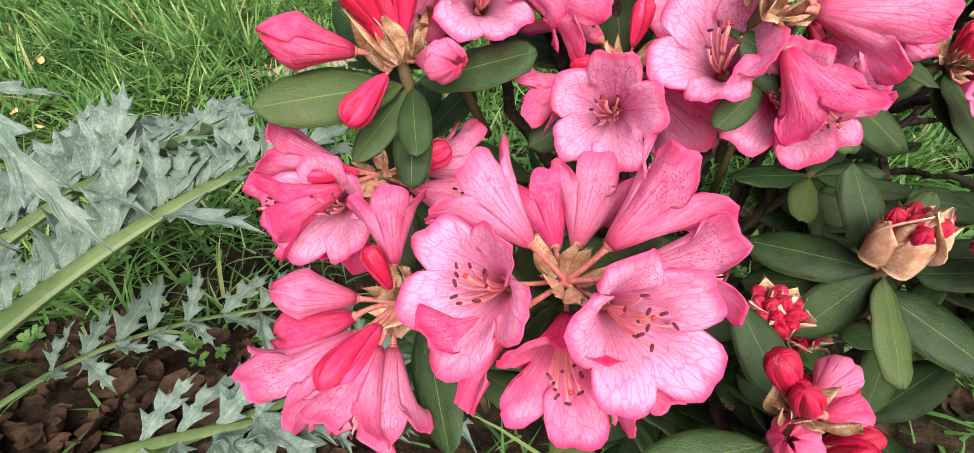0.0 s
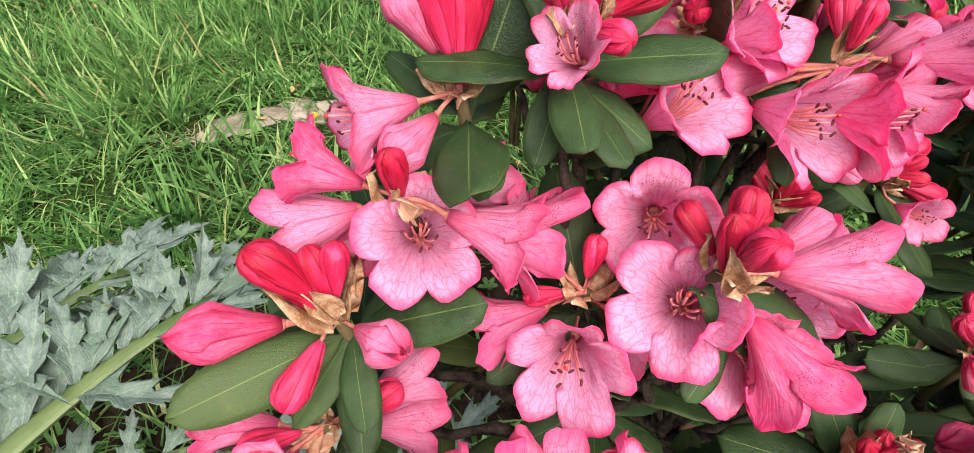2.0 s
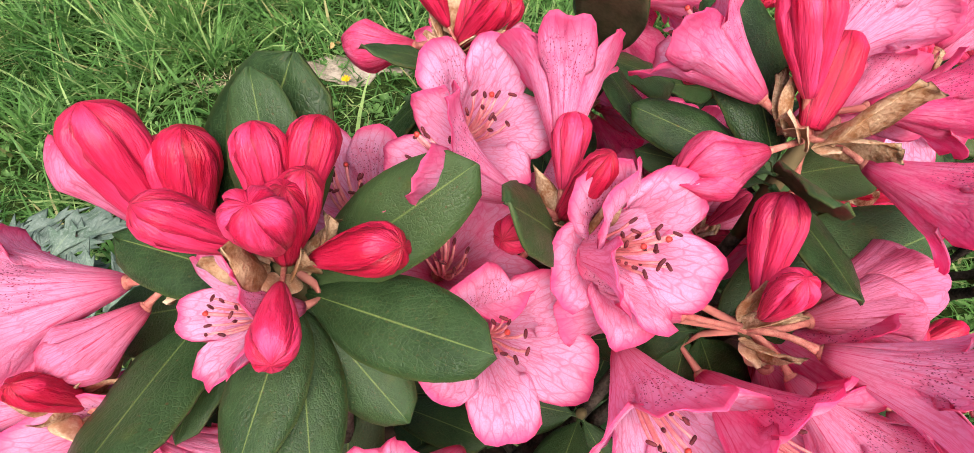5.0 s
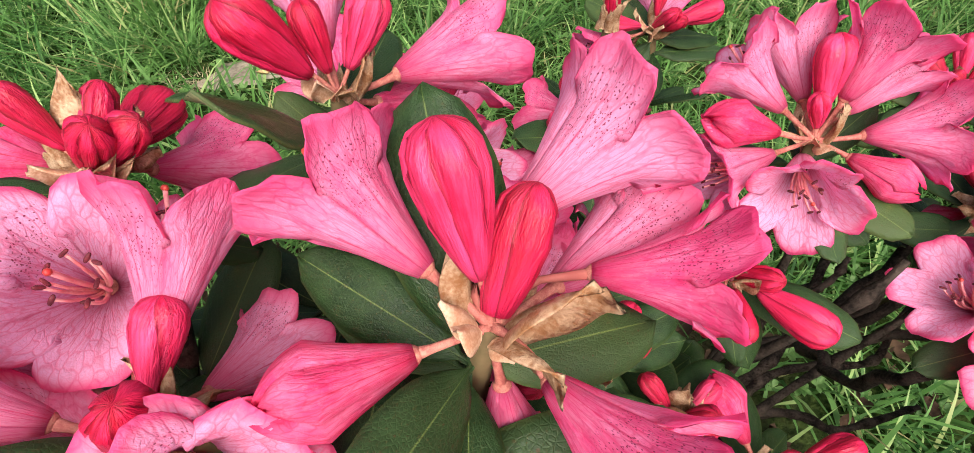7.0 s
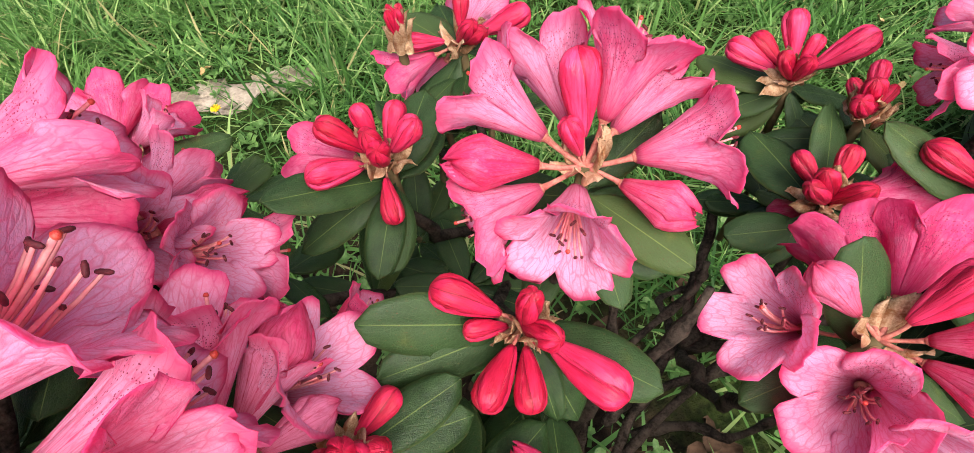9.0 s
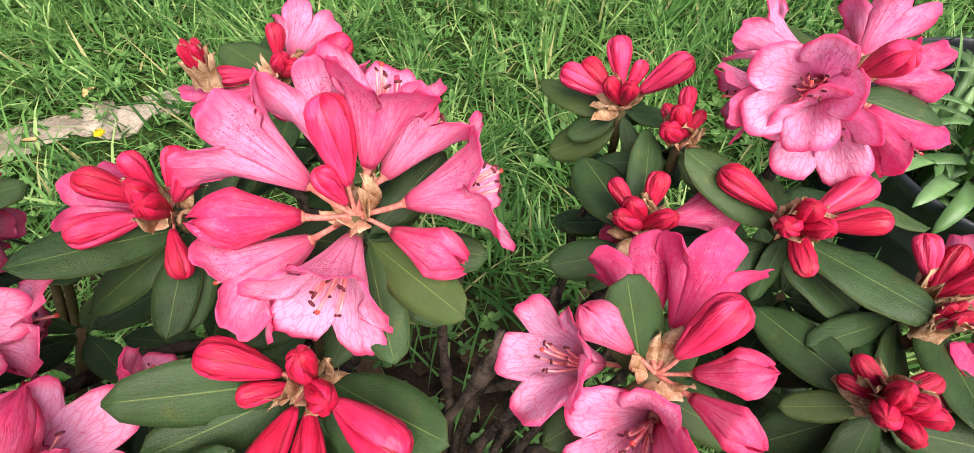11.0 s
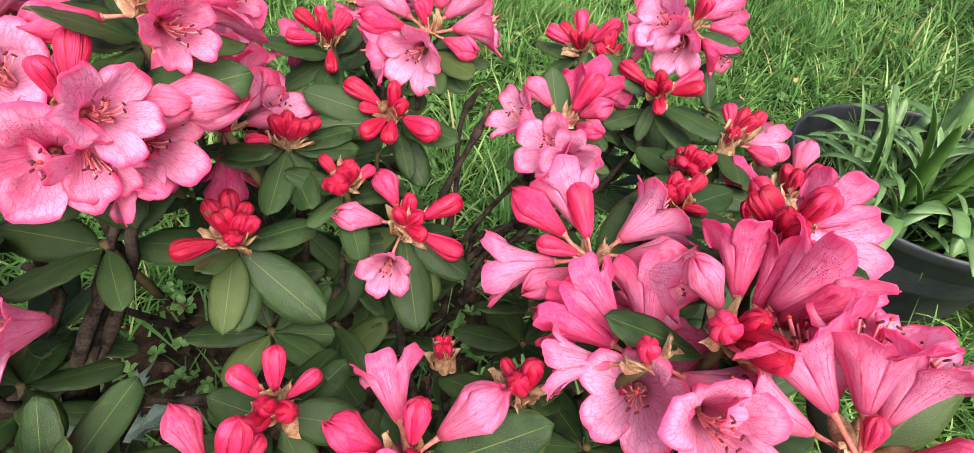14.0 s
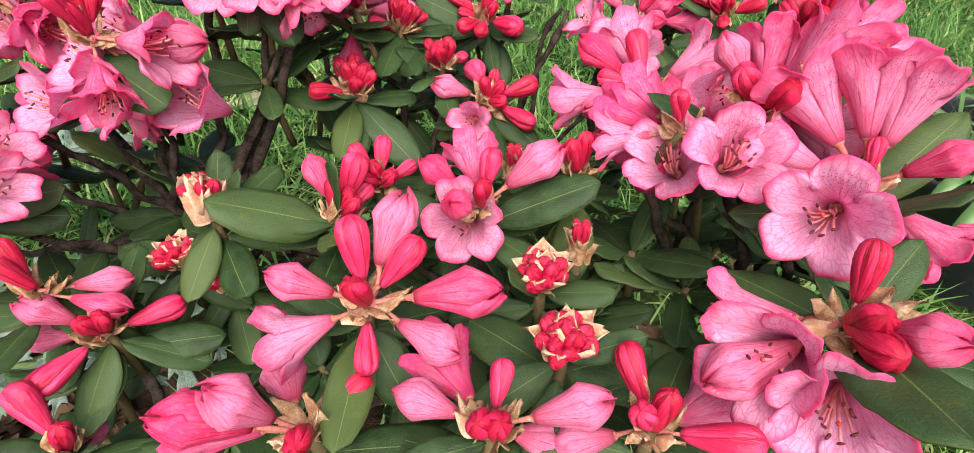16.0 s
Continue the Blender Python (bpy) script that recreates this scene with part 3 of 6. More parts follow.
def truss(hub, flowers, leaves, kind="", exact=False):
    """A flower head: flowers and buds given by their tips from the hub, a whorl of leaves, papery scales."""
    hub = Vector(hub)
    axis = Vector((0, 0, 0.03))
    for f in flowers:
        axis += Vector(f[1:4]) * 0.5
    axis.normalize()
    axis = (axis + Vector((0, 0, 0.6))).normalized()
    HUBS.append((hub, axis))
    word = kind or ("truss" if sum(f[0] in "ofph" for f in flowers) >= 3 else "buds")
    top = tagged(new({"truss": "flower_truss", "buds": "flower_truss", "opening": "opening_bud", "swollen": "opening_bud", "closed": "closed_bud"}[word]), LABELS[word], "flower", "flower heads on the shrub")
    top.location = hub
    up = Vector((0, 0, 1))
    for k, *nums in flowers:
        d = Vector(nums[:3])
        size = d.length
        if k in "fp":
            bend = Vector(nums[3:])
            MOUTHS.append((hub + bend, (d - bend).normalized(), (d - bend).length))
            fl = child("flower", rng.choice(WIDE if k == "f" else OPEN), top, Matrix.Translation(bend) @ aimed(d - bend, up, (d - bend).length, rng.uniform(-0.3, 0.3)))
            child("stamen_tuft", rng.choice(STAMENS), fl, Matrix())
            child("pistil", PISTIL, fl, Matrix())
            v, f = tube([(0, 0, 0), bend * 0.5 + (d - bend) * 0.02, bend * 0.85 + (d - bend) * 0.12, bend + (d - bend) * (BASE + 0.01)], [0.0013, 0.0010, 0.0009, 0.0013], 8)
            child("pedicel", mesh_of("pedicel", v, f, [pedicel_skin]), top, Matrix())
        elif k == "o":
            m = aimed(d, up, size, rng.uniform(-0.3, 0.3))
            MOUTHS.append((hub, d.normalized(), size))
            fl = child("flower", rng.choice(OPEN), top, m)
            child("stamen_tuft", rng.choice(STAMENS), fl, Matrix())
            child("pistil", PISTIL, fl, Matrix())
            child("pedicel", rng.choice(PEDICEL), fl, Matrix())
        elif k == "h":
            fl = child("flower", rng.choice(HALF), top, aimed(d, up, size, rng.uniform(0, 6)), "half-open pink flower")
            child("pedicel", rng.choice(PEDICEL), fl, Matrix())
        elif k == "b":
            fl = child("flower_bud", rng.choice(BUD), top, aimed(d, up, size, rng.uniform(0, 6)), "crimson bud")
            child("pedicel", rng.choice(PEDICEL), fl, Matrix())
        else:
            child("flower_bud", rng.choice(SMALL), top, aimed(d, up, size * 1.18, rng.uniform(0, 6)), "small crimson bud")
    side = axis.orthogonal().normalized()
    if kind == "opening":
        for q in range(13):
            a, tilt = q * 2.4, 0.05 + 0.80 * math.sqrt(q / 13)
            d = Matrix.Rotation(a, 3, axis) @ (axis * math.cos(tilt) + side * math.sin(tilt))
            child("flower_bud", rng.choice(SMALL), top, Matrix.Translation(d * 0.001) @ aimed(d, up, rng.uniform(0.0165, 0.0195), rng.uniform(0, 6)) @ Matrix.Diagonal((1.05, 1.05, 1, 1)))
        for q in range(11):
            a = q * 2.4 + 0.5
            out = Matrix.Rotation(a, 3, axis) @ side
            tilt = 0.30 if q < 4 else 0.80
            d = axis * math.cos(tilt) + out * math.sin(tilt)
            child("bud_scale", rng.choice(BROAD), top, Matrix.Translation(out * (0.003 if q < 4 else 0.004)) @ aimed(d, out, rng.uniform(0.0170, 0.0200), rng.uniform(-0.3, 0.3)), "broad cream scale")
        count, tall = 6, (0.010, 0.016)
    elif kind == "swollen":
        for q in range(15):
            a, s = q * 2.4, q / 15
            out = Matrix.Rotation(a, 3, axis) @ side
            d = (axis - out * (0.20 - 0.35 * s)).normalized()
            child("bud_scale", rng.choice(BROAD), top, Matrix.Translation(axis * (0.008 * (1 - s)) + out * (0.004 + 0.0095 * s)) @ aimed(d, out, 0.0250 - 0.004 * s), "broad cream scale")
        for q in range(7):
            a = q * 2.4
            child("flower_bud", rng.choice(SMALL), top, Matrix.Translation(axis * 0.004) @ aimed(axis + Matrix.Rotation(a, 3, axis) @ side * (0.1 + 0.07 * q), up, 0.0245) @ Matrix.Diagonal((0.8, 0.8, 1, 1)), "crimson tip")
        count, tall = 4, (0.012, 0.018)
    elif kind == "closed":
        for q in range(24):
            a, s = q * 2.4, q / 24
            out = Matrix.Rotation(a, 3, axis) @ side
            d = (axis * 1.0 - out * (0.22 - 0.10 * s)).normalized()
            at = axis * (0.009 * (1 - s)) + out * (0.0025 + 0.0058 * s)
            child("bud_scale", rng.choice(SCALE), top, Matrix.Translation(at) @ aimed(d, out, 0.0155))
        for q in range(4):
            a = q * 1.6
            child("flower_bud", rng.choice(SMALL), top, Matrix.Translation(axis * 0.002) @ aimed(axis + Matrix.Rotation(a, 3, axis) @ side * 0.16, up, 0.024) @ Matrix.Diagonal((0.6, 0.6, 1, 1)), "crimson tip")
        count, tall = 0, (0.01, 0.02)
    else:
        count, tall = (9, (0.010, 0.017)) if sum(f[0] in "ofp" for f in flowers) > 6 else ((8, (0.010, 0.019)) if word == "truss" else (10, (0.009, 0.015)))
    small = [Vector(f[1:4]) for f in flowers if f[0] == "s"]
    for d in small:
        out = d.normalized().orthogonal()
        for q in range(2):
            lean = Matrix.Rotation(rng.uniform(0, 6.28), 3, d.normalized()) @ out
            child("bud_scale", rng.choice(SCALE), top, Matrix.Translation(lean * 0.0035) @ aimed(d.normalized() + lean * 0.30, -lean, d.length * rng.uniform(0.60, 0.90), rng.uniform(-0.4, 0.4)), "pale cream scale")
    for q in range(count):
        a = q * 2.4 + rng.uniform(-0.3, 0.3)
        tilt = rng.uniform(0.35, 0.85) if kind else rng.uniform(0.45, 1.25)
        out = Matrix.Rotation(a, 3, axis) @ side
        d = axis * math.cos(tilt) + out * math.sin(tilt)
        child("bud_scale", rng.choice(BROAD if q % 3 == 1 else SCALE), top, Matrix.Translation(out * 0.003) @ aimed(d, axis * 0.6 - out, rng.uniform(*tall) * (0.7 if q % 3 == 1 else 1.0), rng.uniform(-0.4, 0.4)))
    heads = [Vector(f[1:4]).normalized() for f in flowers if f[0] in "ofph"]
    for lv in leaves:
        d = Vector(lv[:3])
        if len(lv) > 3:
            foot = Vector(lv[3:])
            child("leaf", rng.choice(LEAF), top, Matrix.Translation(foot) @ aimed(d - foot, (0, -0.5, 0.8), (d - foot).length))
            continue
        if exact:
            WAITING.append((top, hub, -axis * 0.013, d + axis * 0.013, axis * 0.4 + Vector((0, -0.5, 0.8)), axis, 0.0))
            continue
        for _ in range(5):
            if heads and max(h.dot(d.normalized()) for h in heads) > 0.90:
                d = (d.normalized() - axis * 0.22).normalized() * d.length
        WAITING.append((top, hub, -axis * 0.006, d * 1.03, axis * 0.5 + Vector((0, -0.4, 1.0)), axis, 0.26))
    for q in range(3 if leaves else 0):
        a = q * 2.1 + rng.uniform(-0.5, 0.5)
        tilt = rng.uniform(1.5, 2.05)
        out = Matrix.Rotation(a, 3, axis) @ side
        d = axis * math.cos(tilt) + out * math.sin(tilt)
        WAITING.append((top, hub, -axis * 0.016, d * rng.uniform(0.042, 0.056), axis * 0.5 + Vector((0, -0.4, 1.0)), axis, 0.40))
    aside = Vector((0.27 - hub.x, 0.32 - hub.y, 0)).normalized() * (0.022 if any(f[0] == "f" for f in flowers) else 0.0)
    end = aside - axis * 0.014 - up * 0.028
    STEM_ENDS.append(hub + end)
    v, f = tube([(0, 0, 0), aside * 0.45 - axis * 0.008 - up * 0.006, end], [0.0026, 0.0030, 0.0026], 8)
    child("stem", mesh_of("stem", v, f, [shoot_skin]), top, Matrix())
    return top


def put_leaves():
    """Whorl leaves of the heads, bent down and aside where an open flower is in the way."""
    for top, hub, at, d, face, axis, flare in WAITING:
        if not flare:
            for k in range(6):
                low = (d.normalized() - axis * 0.16 * k).normalized() * d.length
                if not crosses(hub + at, d if k == 5 else low, 0.17 if k == 5 else 0.28, 0.06):
                    child("leaf", rng.choice(LEAF), top, Matrix.Translation(at) @ aimed(low if k < 5 else d, face, d.length, rng.uniform(-0.25, 0.25)))
                    break
            continue
        for k in range(7):
            turned = Matrix.Rotation(0.35 * ((k + 1) // 2) * (1 if k % 2 else -1), 3, axis) @ d
            if not crosses(hub + at, turned, flare, (flare - 0.2) * 0.5):
                child("leaf", rng.choice(LEAF), top, Matrix.Translation(at) @ aimed(turned, face, d.length, rng.uniform(-0.25, 0.25)))
                break


# ---- ground ----
def ground():
    n = 60
    xs = np.concatenate([-np.geomspace(60, 3, 12), np.linspace(-2.6, 3.4, n), np.geomspace(4, 60, 12)])
    ys = np.concatenate([-np.geomspace(60, 3, 12), np.linspace(-2.4, 3.6, n), np.geomspace(4.2, 60, 12)])
    verts = [(x, y, 0.008 * noise.noise((x * 3, y * 3, 0.0)) if abs(x) < 4 and abs(y) < 5 else 0.0) for y in ys for x in xs]
    w = len(xs)
    faces = [(j * w + i, j * w + i + 1, (j + 1) * w + i + 1, (j + 1) * w + i) for j in range(len(ys) - 1) for i in range(w - 1)]
    return tagged(new("ground", mesh_of("ground", verts, faces, [turf])), "dark soil and mossy turf under rough lawn grass", "ground", kind="structure")


ground()

POT = Vector((1.117, 0.691, 0.0))


def blades(name, xy, head, length, width, lean, seed, mat):
    """Many curved grass blades in one mesh; head: the way each one leans."""
    r = np.random.default_rng(seed)
    n = len(xy)
    patchy = 1 + 0.35 * np.sin(xy[:, 0] * 7.3 + 1.1) * np.sin(xy[:, 1] * 6.1 + 0.4)
    ln = length * r.uniform(0.5, 1.5, n) * patchy
    th = np.clip(lean + r.normal(0, 0.36, n), 0.05, 1.45)
    w = width * r.uniform(0.7, 1.3, n)
    dx, dy = np.cos(head), np.sin(head)
    verts = np.zeros((n, 7, 3), dtype=np.float64)
    px, pz = np.zeros(n), np.zeros(n)
    for k in range(4):
        s = k / 3
        if k:
            ang = th * (0.45 + 0.85 * s)
            px, pz = px + np.sin(ang) * ln / 3, pz + np.cos(ang) * ln / 3
        hw = w * (1 - s ** 1.6) * 0.5
        cx, cy = xy[:, 0] + dx * px, xy[:, 1] + dy * px
        z = np.maximum(pz, 0.004) - 0.004
        if k < 3:
            verts[:, 2 * k] = np.stack([cx - dy * hw, cy + dx * hw, z], 1)
            verts[:, 2 * k + 1] = np.stack([cx + dy * hw, cy - dx * hw, z], 1)
        else:
            verts[:, 6] = np.stack([cx, cy, z], 1)
    base = np.arange(n)[:, None] * 7
    quads = np.concatenate([base + [0, 1, 3, 2], base + [2, 3, 5, 4]], 0)
    tris = base + [4, 5, 6]
    me = bpy.data.meshes.new(name)
    me.vertices.add(n * 7)
    me.vertices.foreach_set("co", verts.ravel())
    me.loops.add(n * 11)
    me.loops.foreach_set("vertex_index", np.concatenate([quads.ravel(), tris.ravel()]).astype(np.int32))
    me.polygons.add(n * 3)
    starts = np.concatenate([np.arange(2 * n) * 4, 8 * n + np.arange(n) * 3]).astype(np.int32)
    me.polygons.foreach_set("loop_start", starts)
    me.update(calc_edges=True)
    me.validate()
    me.materials.append(mat)
    return new(name, me)


def lawn_points(n, x0, x1, y0, y1, seed, clump):
    """Scattered points that gather in tufts and keep off soil, slabs, shrub and pot, with the way each leans."""
    r = np.random.default_rng(seed)
    k = int(n * clump / 22)
    tufts = np.stack([r.uniform(x0, x1, k), r.uniform(y0, y1, k)], 1)
    lean = r.uniform(0, 2 * np.pi, k)
    pick = r.integers(0, k, int(n * clump))
    off = r.normal(0, 0.018, (len(pick), 2))
    a = tufts[pick] + off
    ha = np.where(r.random(len(pick)) < 0.40, np.arctan2(off[:, 1], off[:, 0]), lean[pick]) + r.normal(0, 0.32, len(pick))
    b = np.stack([r.uniform(x0, x1, n - len(a)), r.uniform(y0, y1, n - len(a))], 1)
    p, h = np.concatenate([a, b]), np.concatenate([ha, r.uniform(0, 2 * np.pi, len(b))])
    x, y = p[:, 0], p[:, 1]
    rim = np.minimum(np.minimum(x - x0, x1 - x), np.minimum(y - y0, y1 - y)) + 0.12 * np.sin(5 * x + seed) * np.sin(4 * y)
    thin = r.random(len(p)) < np.clip(rim / 0.45, 0.0, 1.0)
    keep = thin & (np.hypot(x - POT.x, y - POT.y) > 0.20)
    strip = np.abs(y - (1.075 + (x + 0.44) * 0.22)) < 0.040
    keep &= ~(strip & (x > -0.54) & (x < -0.04) & (r.random(len(p)) < 0.82))
    soil = ((x + 0.42) / 0.34) ** 2 + ((y - 0.20) / 0.16) ** 2 < 1
    keep &= ~(soil & (r.random(len(p)) < 0.86))
    keep &= ~((x < -0.05) & (x > -0.85) & (y < 0.50) & (y > 0.0) & (r.random(len(p)) < 0.55))
    shade = (x > -0.12) & (x < 0.62) & (y > -0.15) & (y < 0.62)
    keep &= ~(shade & (r.random(len(p)) < 0.80))
    worn = np.hypot((x + 0.38) / 0.34, (y - 0.96) / 0.14) < 1
    keep &= ~(worn & (r.random(len(p)) < 0.5))
    return p[keep], h[keep]


def lawn():
    for n, x0, x1, y0, y1, seed, clump, length, width, lean, name, label in (
            (80000, -5.0, 6.0, -4.0, 6.0, 13, 0.6, 0.10, 0.0075, 1.0, "lawn_grass", "wide stretch of rough lawn round the shrub"),
            (58000, -1.9, 1.8, -0.3, 2.1, 3, 0.45, 0.050, 0.0042, 1.05, "lawn_grass", "rough green lawn grass in uneven tufts"),
            (20000, -1.9, 1.8, 0.25, 2.1, 23, 0.90, 0.105, 0.0050, 0.95, "grass_tufts", "longer pale grass blades leaning out of the lawn"),
            (30000, -0.9, 3.6, 1.2, 3.6, 5, 0.6, 0.080, 0.0058, 0.95, "lawn_grass", "longer lawn grass farther from the shrub"),
            (11000, -1.9, -0.25, 0.9, 2.4, 7, 0.88, 0.13, 0.0068, 1.15, "tall_grass", "tall unmown grass leaning over in clumps"),
            (15000, 0.9, 3.6, 1.0, 3.4, 9, 0.85, 0.13, 0.0072, 1.05, "tall_grass", "tall unmown grass leaning over beyond the pot")):
        p, h = lawn_points(n, x0, x1, y0, y1, seed, clump)
        tagged(blades(name, p, h, length, width, lean, seed + 1, grass_green), label, "grass", kind="stuff")


lawn()


def weeds(n, seed):
    """Low rosettes of small oval leaves between the grass."""
    r = np.random.default_rng(seed)
    verts, faces = [], []
    for _ in range(n):
        cx, cy = r.uniform(-1.3, 1.9), r.uniform(0.30, 2.0)
        if math.hypot(cx - POT.x, cy - POT.y) < 0.23:
            continue
        spin, size = r.uniform(0, 6.28), r.uniform(0.010, 0.022)
        for q in range(int(r.integers(4, 8))):
            a, rise = spin + q * 2.4, r.uniform(0.15, 0.8)
            d = Vector((math.cos(a) * math.cos(rise), math.sin(a) * math.cos(rise), math.sin(rise)))
            w = Vector((-math.sin(a), math.cos(a), 0)) * size * r.uniform(0.22, 0.36)
            at, up, o = Vector((cx, cy, 0.016)), Vector((0, 0, size * 0.10)), len(verts)
            s = size * r.uniform(0.8, 1.3)
            verts += [at, at + d * s * 0.45 + w + up, at + d * s * 0.45, at + d * s * 0.45 - w + up, at + d * s * 0.8 + w * 0.8 + up, at + d * s * 0.8, at + d * s * 0.8 - w * 0.8 + up, at + d * s - up]
            faces += [(o, o + 2, o + 1), (o, o + 3, o + 2), (o + 1, o + 2, o + 5, o + 4), (o + 2, o + 3, o + 6, o + 5), (o + 4, o + 5, o + 7), (o + 5, o + 6, o + 7)]
    tagged(new("lawn_weeds", mesh_of("lawn_weeds", verts, faces, [weed_green])), "small broad-leaved weeds low among the lawn grass", "weeds", kind="stuff")


weeds(1500, 41)


def slab(x, y, rx, ry, turn, seed):
    rnd = random.Random(seed)
    n = 18
    ring = []
    for k in range(n):
        a = 2 * math.pi * k / n
        q = 1 + 0.25 * math.sin(2 * a + seed) + rnd.uniform(-0.22, 0.22)
        ring.append((rx * q * math.cos(a), ry * q * math.sin(a)))
    verts = [(px * 1.03, py * 1.03, -0.02) for px, py in ring] + [(px, py, 0.003) for px, py in ring] + [(px * 0.94, py * 0.92, 0.005 + rnd.uniform(-0.002, 0.002)) for px, py in ring] + [(px * 0.5, py * 0.5, 0.006 + rnd.uniform(-0.002, 0.002)) for px, py in ring] + [(0, 0, 0.006)]
    faces = []
    for j in range(3):
        for k in range(n):
            k2 = (k + 1) % n
            faces.append((j * n + k, j * n + k2, (j + 1) * n + k2, (j + 1) * n + k))
    faces += [(3 * n + k, 3 * n + (k + 1) % n, 4 * n) for k in range(n)]
    ob = tagged(new("stone_slab", mesh_of("stone_slab", verts, faces, [slab_stone], smooth=False)), "flat buff stone sunk in the lawn", "stone", "sunken stones in the lawn")
    ob.matrix_basis = pose(x, y, 0, 0, 0, turn)


slab(-0.42, 1.078, 0.080, 0.058, 14, 1)
slab(-0.275, 1.118, 0.066, 0.060, 6, 2)
slab(-0.135, 1.156, 0.066, 0.046, 18, 3)


def dandelion(x, y):
    top = tagged(new("dandelion"), "small yellow dandelion flower low in the grass", "flower")
    top.location = (x, y, 0)
    pieces = []
    for k in range(26):
        a, t = k * 2.4, 0.25 + 1.1 * math.sqrt(k / 26)
        d = Vector((math.sin(t) * math.cos(a), math.sin(t) * math.sin(a), math.cos(t)))
        pieces.append((*tube([(0, 0, 0.030), Vector((0, 0, 0.031)) + d * 0.006, Vector((0, 0, 0.031)) + d * 0.011], [0.0006, 0.0015, 0.0008], 4), 0))
    v, f, _ = joined(pieces)
    child("petals", mesh_of("petals", v, f, [dandelion_yellow]), top, Matrix(), "yellow petals")
    v, f = tube([(0, 0, 0), (0.001, 0, 0.016), (0, 0, 0.031)], [0.0014, 0.0012, 0.0016], 6)
    child("stem", mesh_of("stem", v, f, [stalk_green]), top, Matrix())


dandelion(-0.238, 1.044)


def litter(x0, x1, y0, y1, n, seed, big, mat, lift=0.006):
    """Curled dead leaves lying on the soil."""
    rnd = random.Random(seed)
    verts, faces = [], []
    for _ in range(n):
        x, y = rnd.uniform(x0, x1), rnd.uniform(y0, y1)
        m = pose(x, y, lift + rnd.random() * 0.012, rnd.uniform(-35, 35), rnd.uniform(-35, 35), rnd.uniform(0, 360))
        s = big * rnd.uniform(0.6, 1.3)
        o = len(verts)
        for j in range(5):
            v = j / 4 - 0.5
            w = 0.32 * math.cos(v * 2.6) + 0.03
            for u in (-1, 0, 1):
                verts.append(m @ Vector((v * s, u * w * s * rnd.uniform(0.8, 1.15), 0.22 * s * abs(u) * rnd.uniform(0.3, 1.4) + 0.5 * s * v * v)))
        for j in range(4):
            for i in range(2):
                a = o + j * 3 + i
                faces.append((a, a + 1, a + 4, a + 3))
    return mesh_of("leaf_litter", verts, faces, [mat])


tagged(new("leaf_litter", litter(-0.72, -0.10, 0.06, 0.36, 330, 3, 0.036, dead_leaf)), "brown curled dead leaves on bare soil", "leaf litter", kind="stuff")
tagged(new("leaf_litter", litter(-0.1, 0.75, -0.1, 0.65, 160, 4, 0.035, dead_leaf)), "dry brown leaves and chips under the shrub", "leaf litter", kind="stuff")


tagged(new("leaf_litter", litter(-1.2, 1.8, 0.6, 2.0, 46, 6, 0.018, fallen_yellow, 0.030)), "scattered yellowed fallen leaves lying on the lawn", "leaf litter", kind="stuff")


def straw_tuft(x, y):
    """A small bleached tuft beside the stones."""
    r = np.random.default_rng(61)
    n = 130
    xy = np.stack([x + r.normal(0, 0.028, n), y + r.normal(0, 0.016, n)], 1)
    tagged(blades("dry_grass", xy, r.uniform(0, 2 * np.pi, n), 0.034, 0.0026, 1.15, 62, dry_straw), "bleached dry grass tuft beside the sunken stones", "grass", kind="stuff")


straw_tuft(-0.515, 1.035)

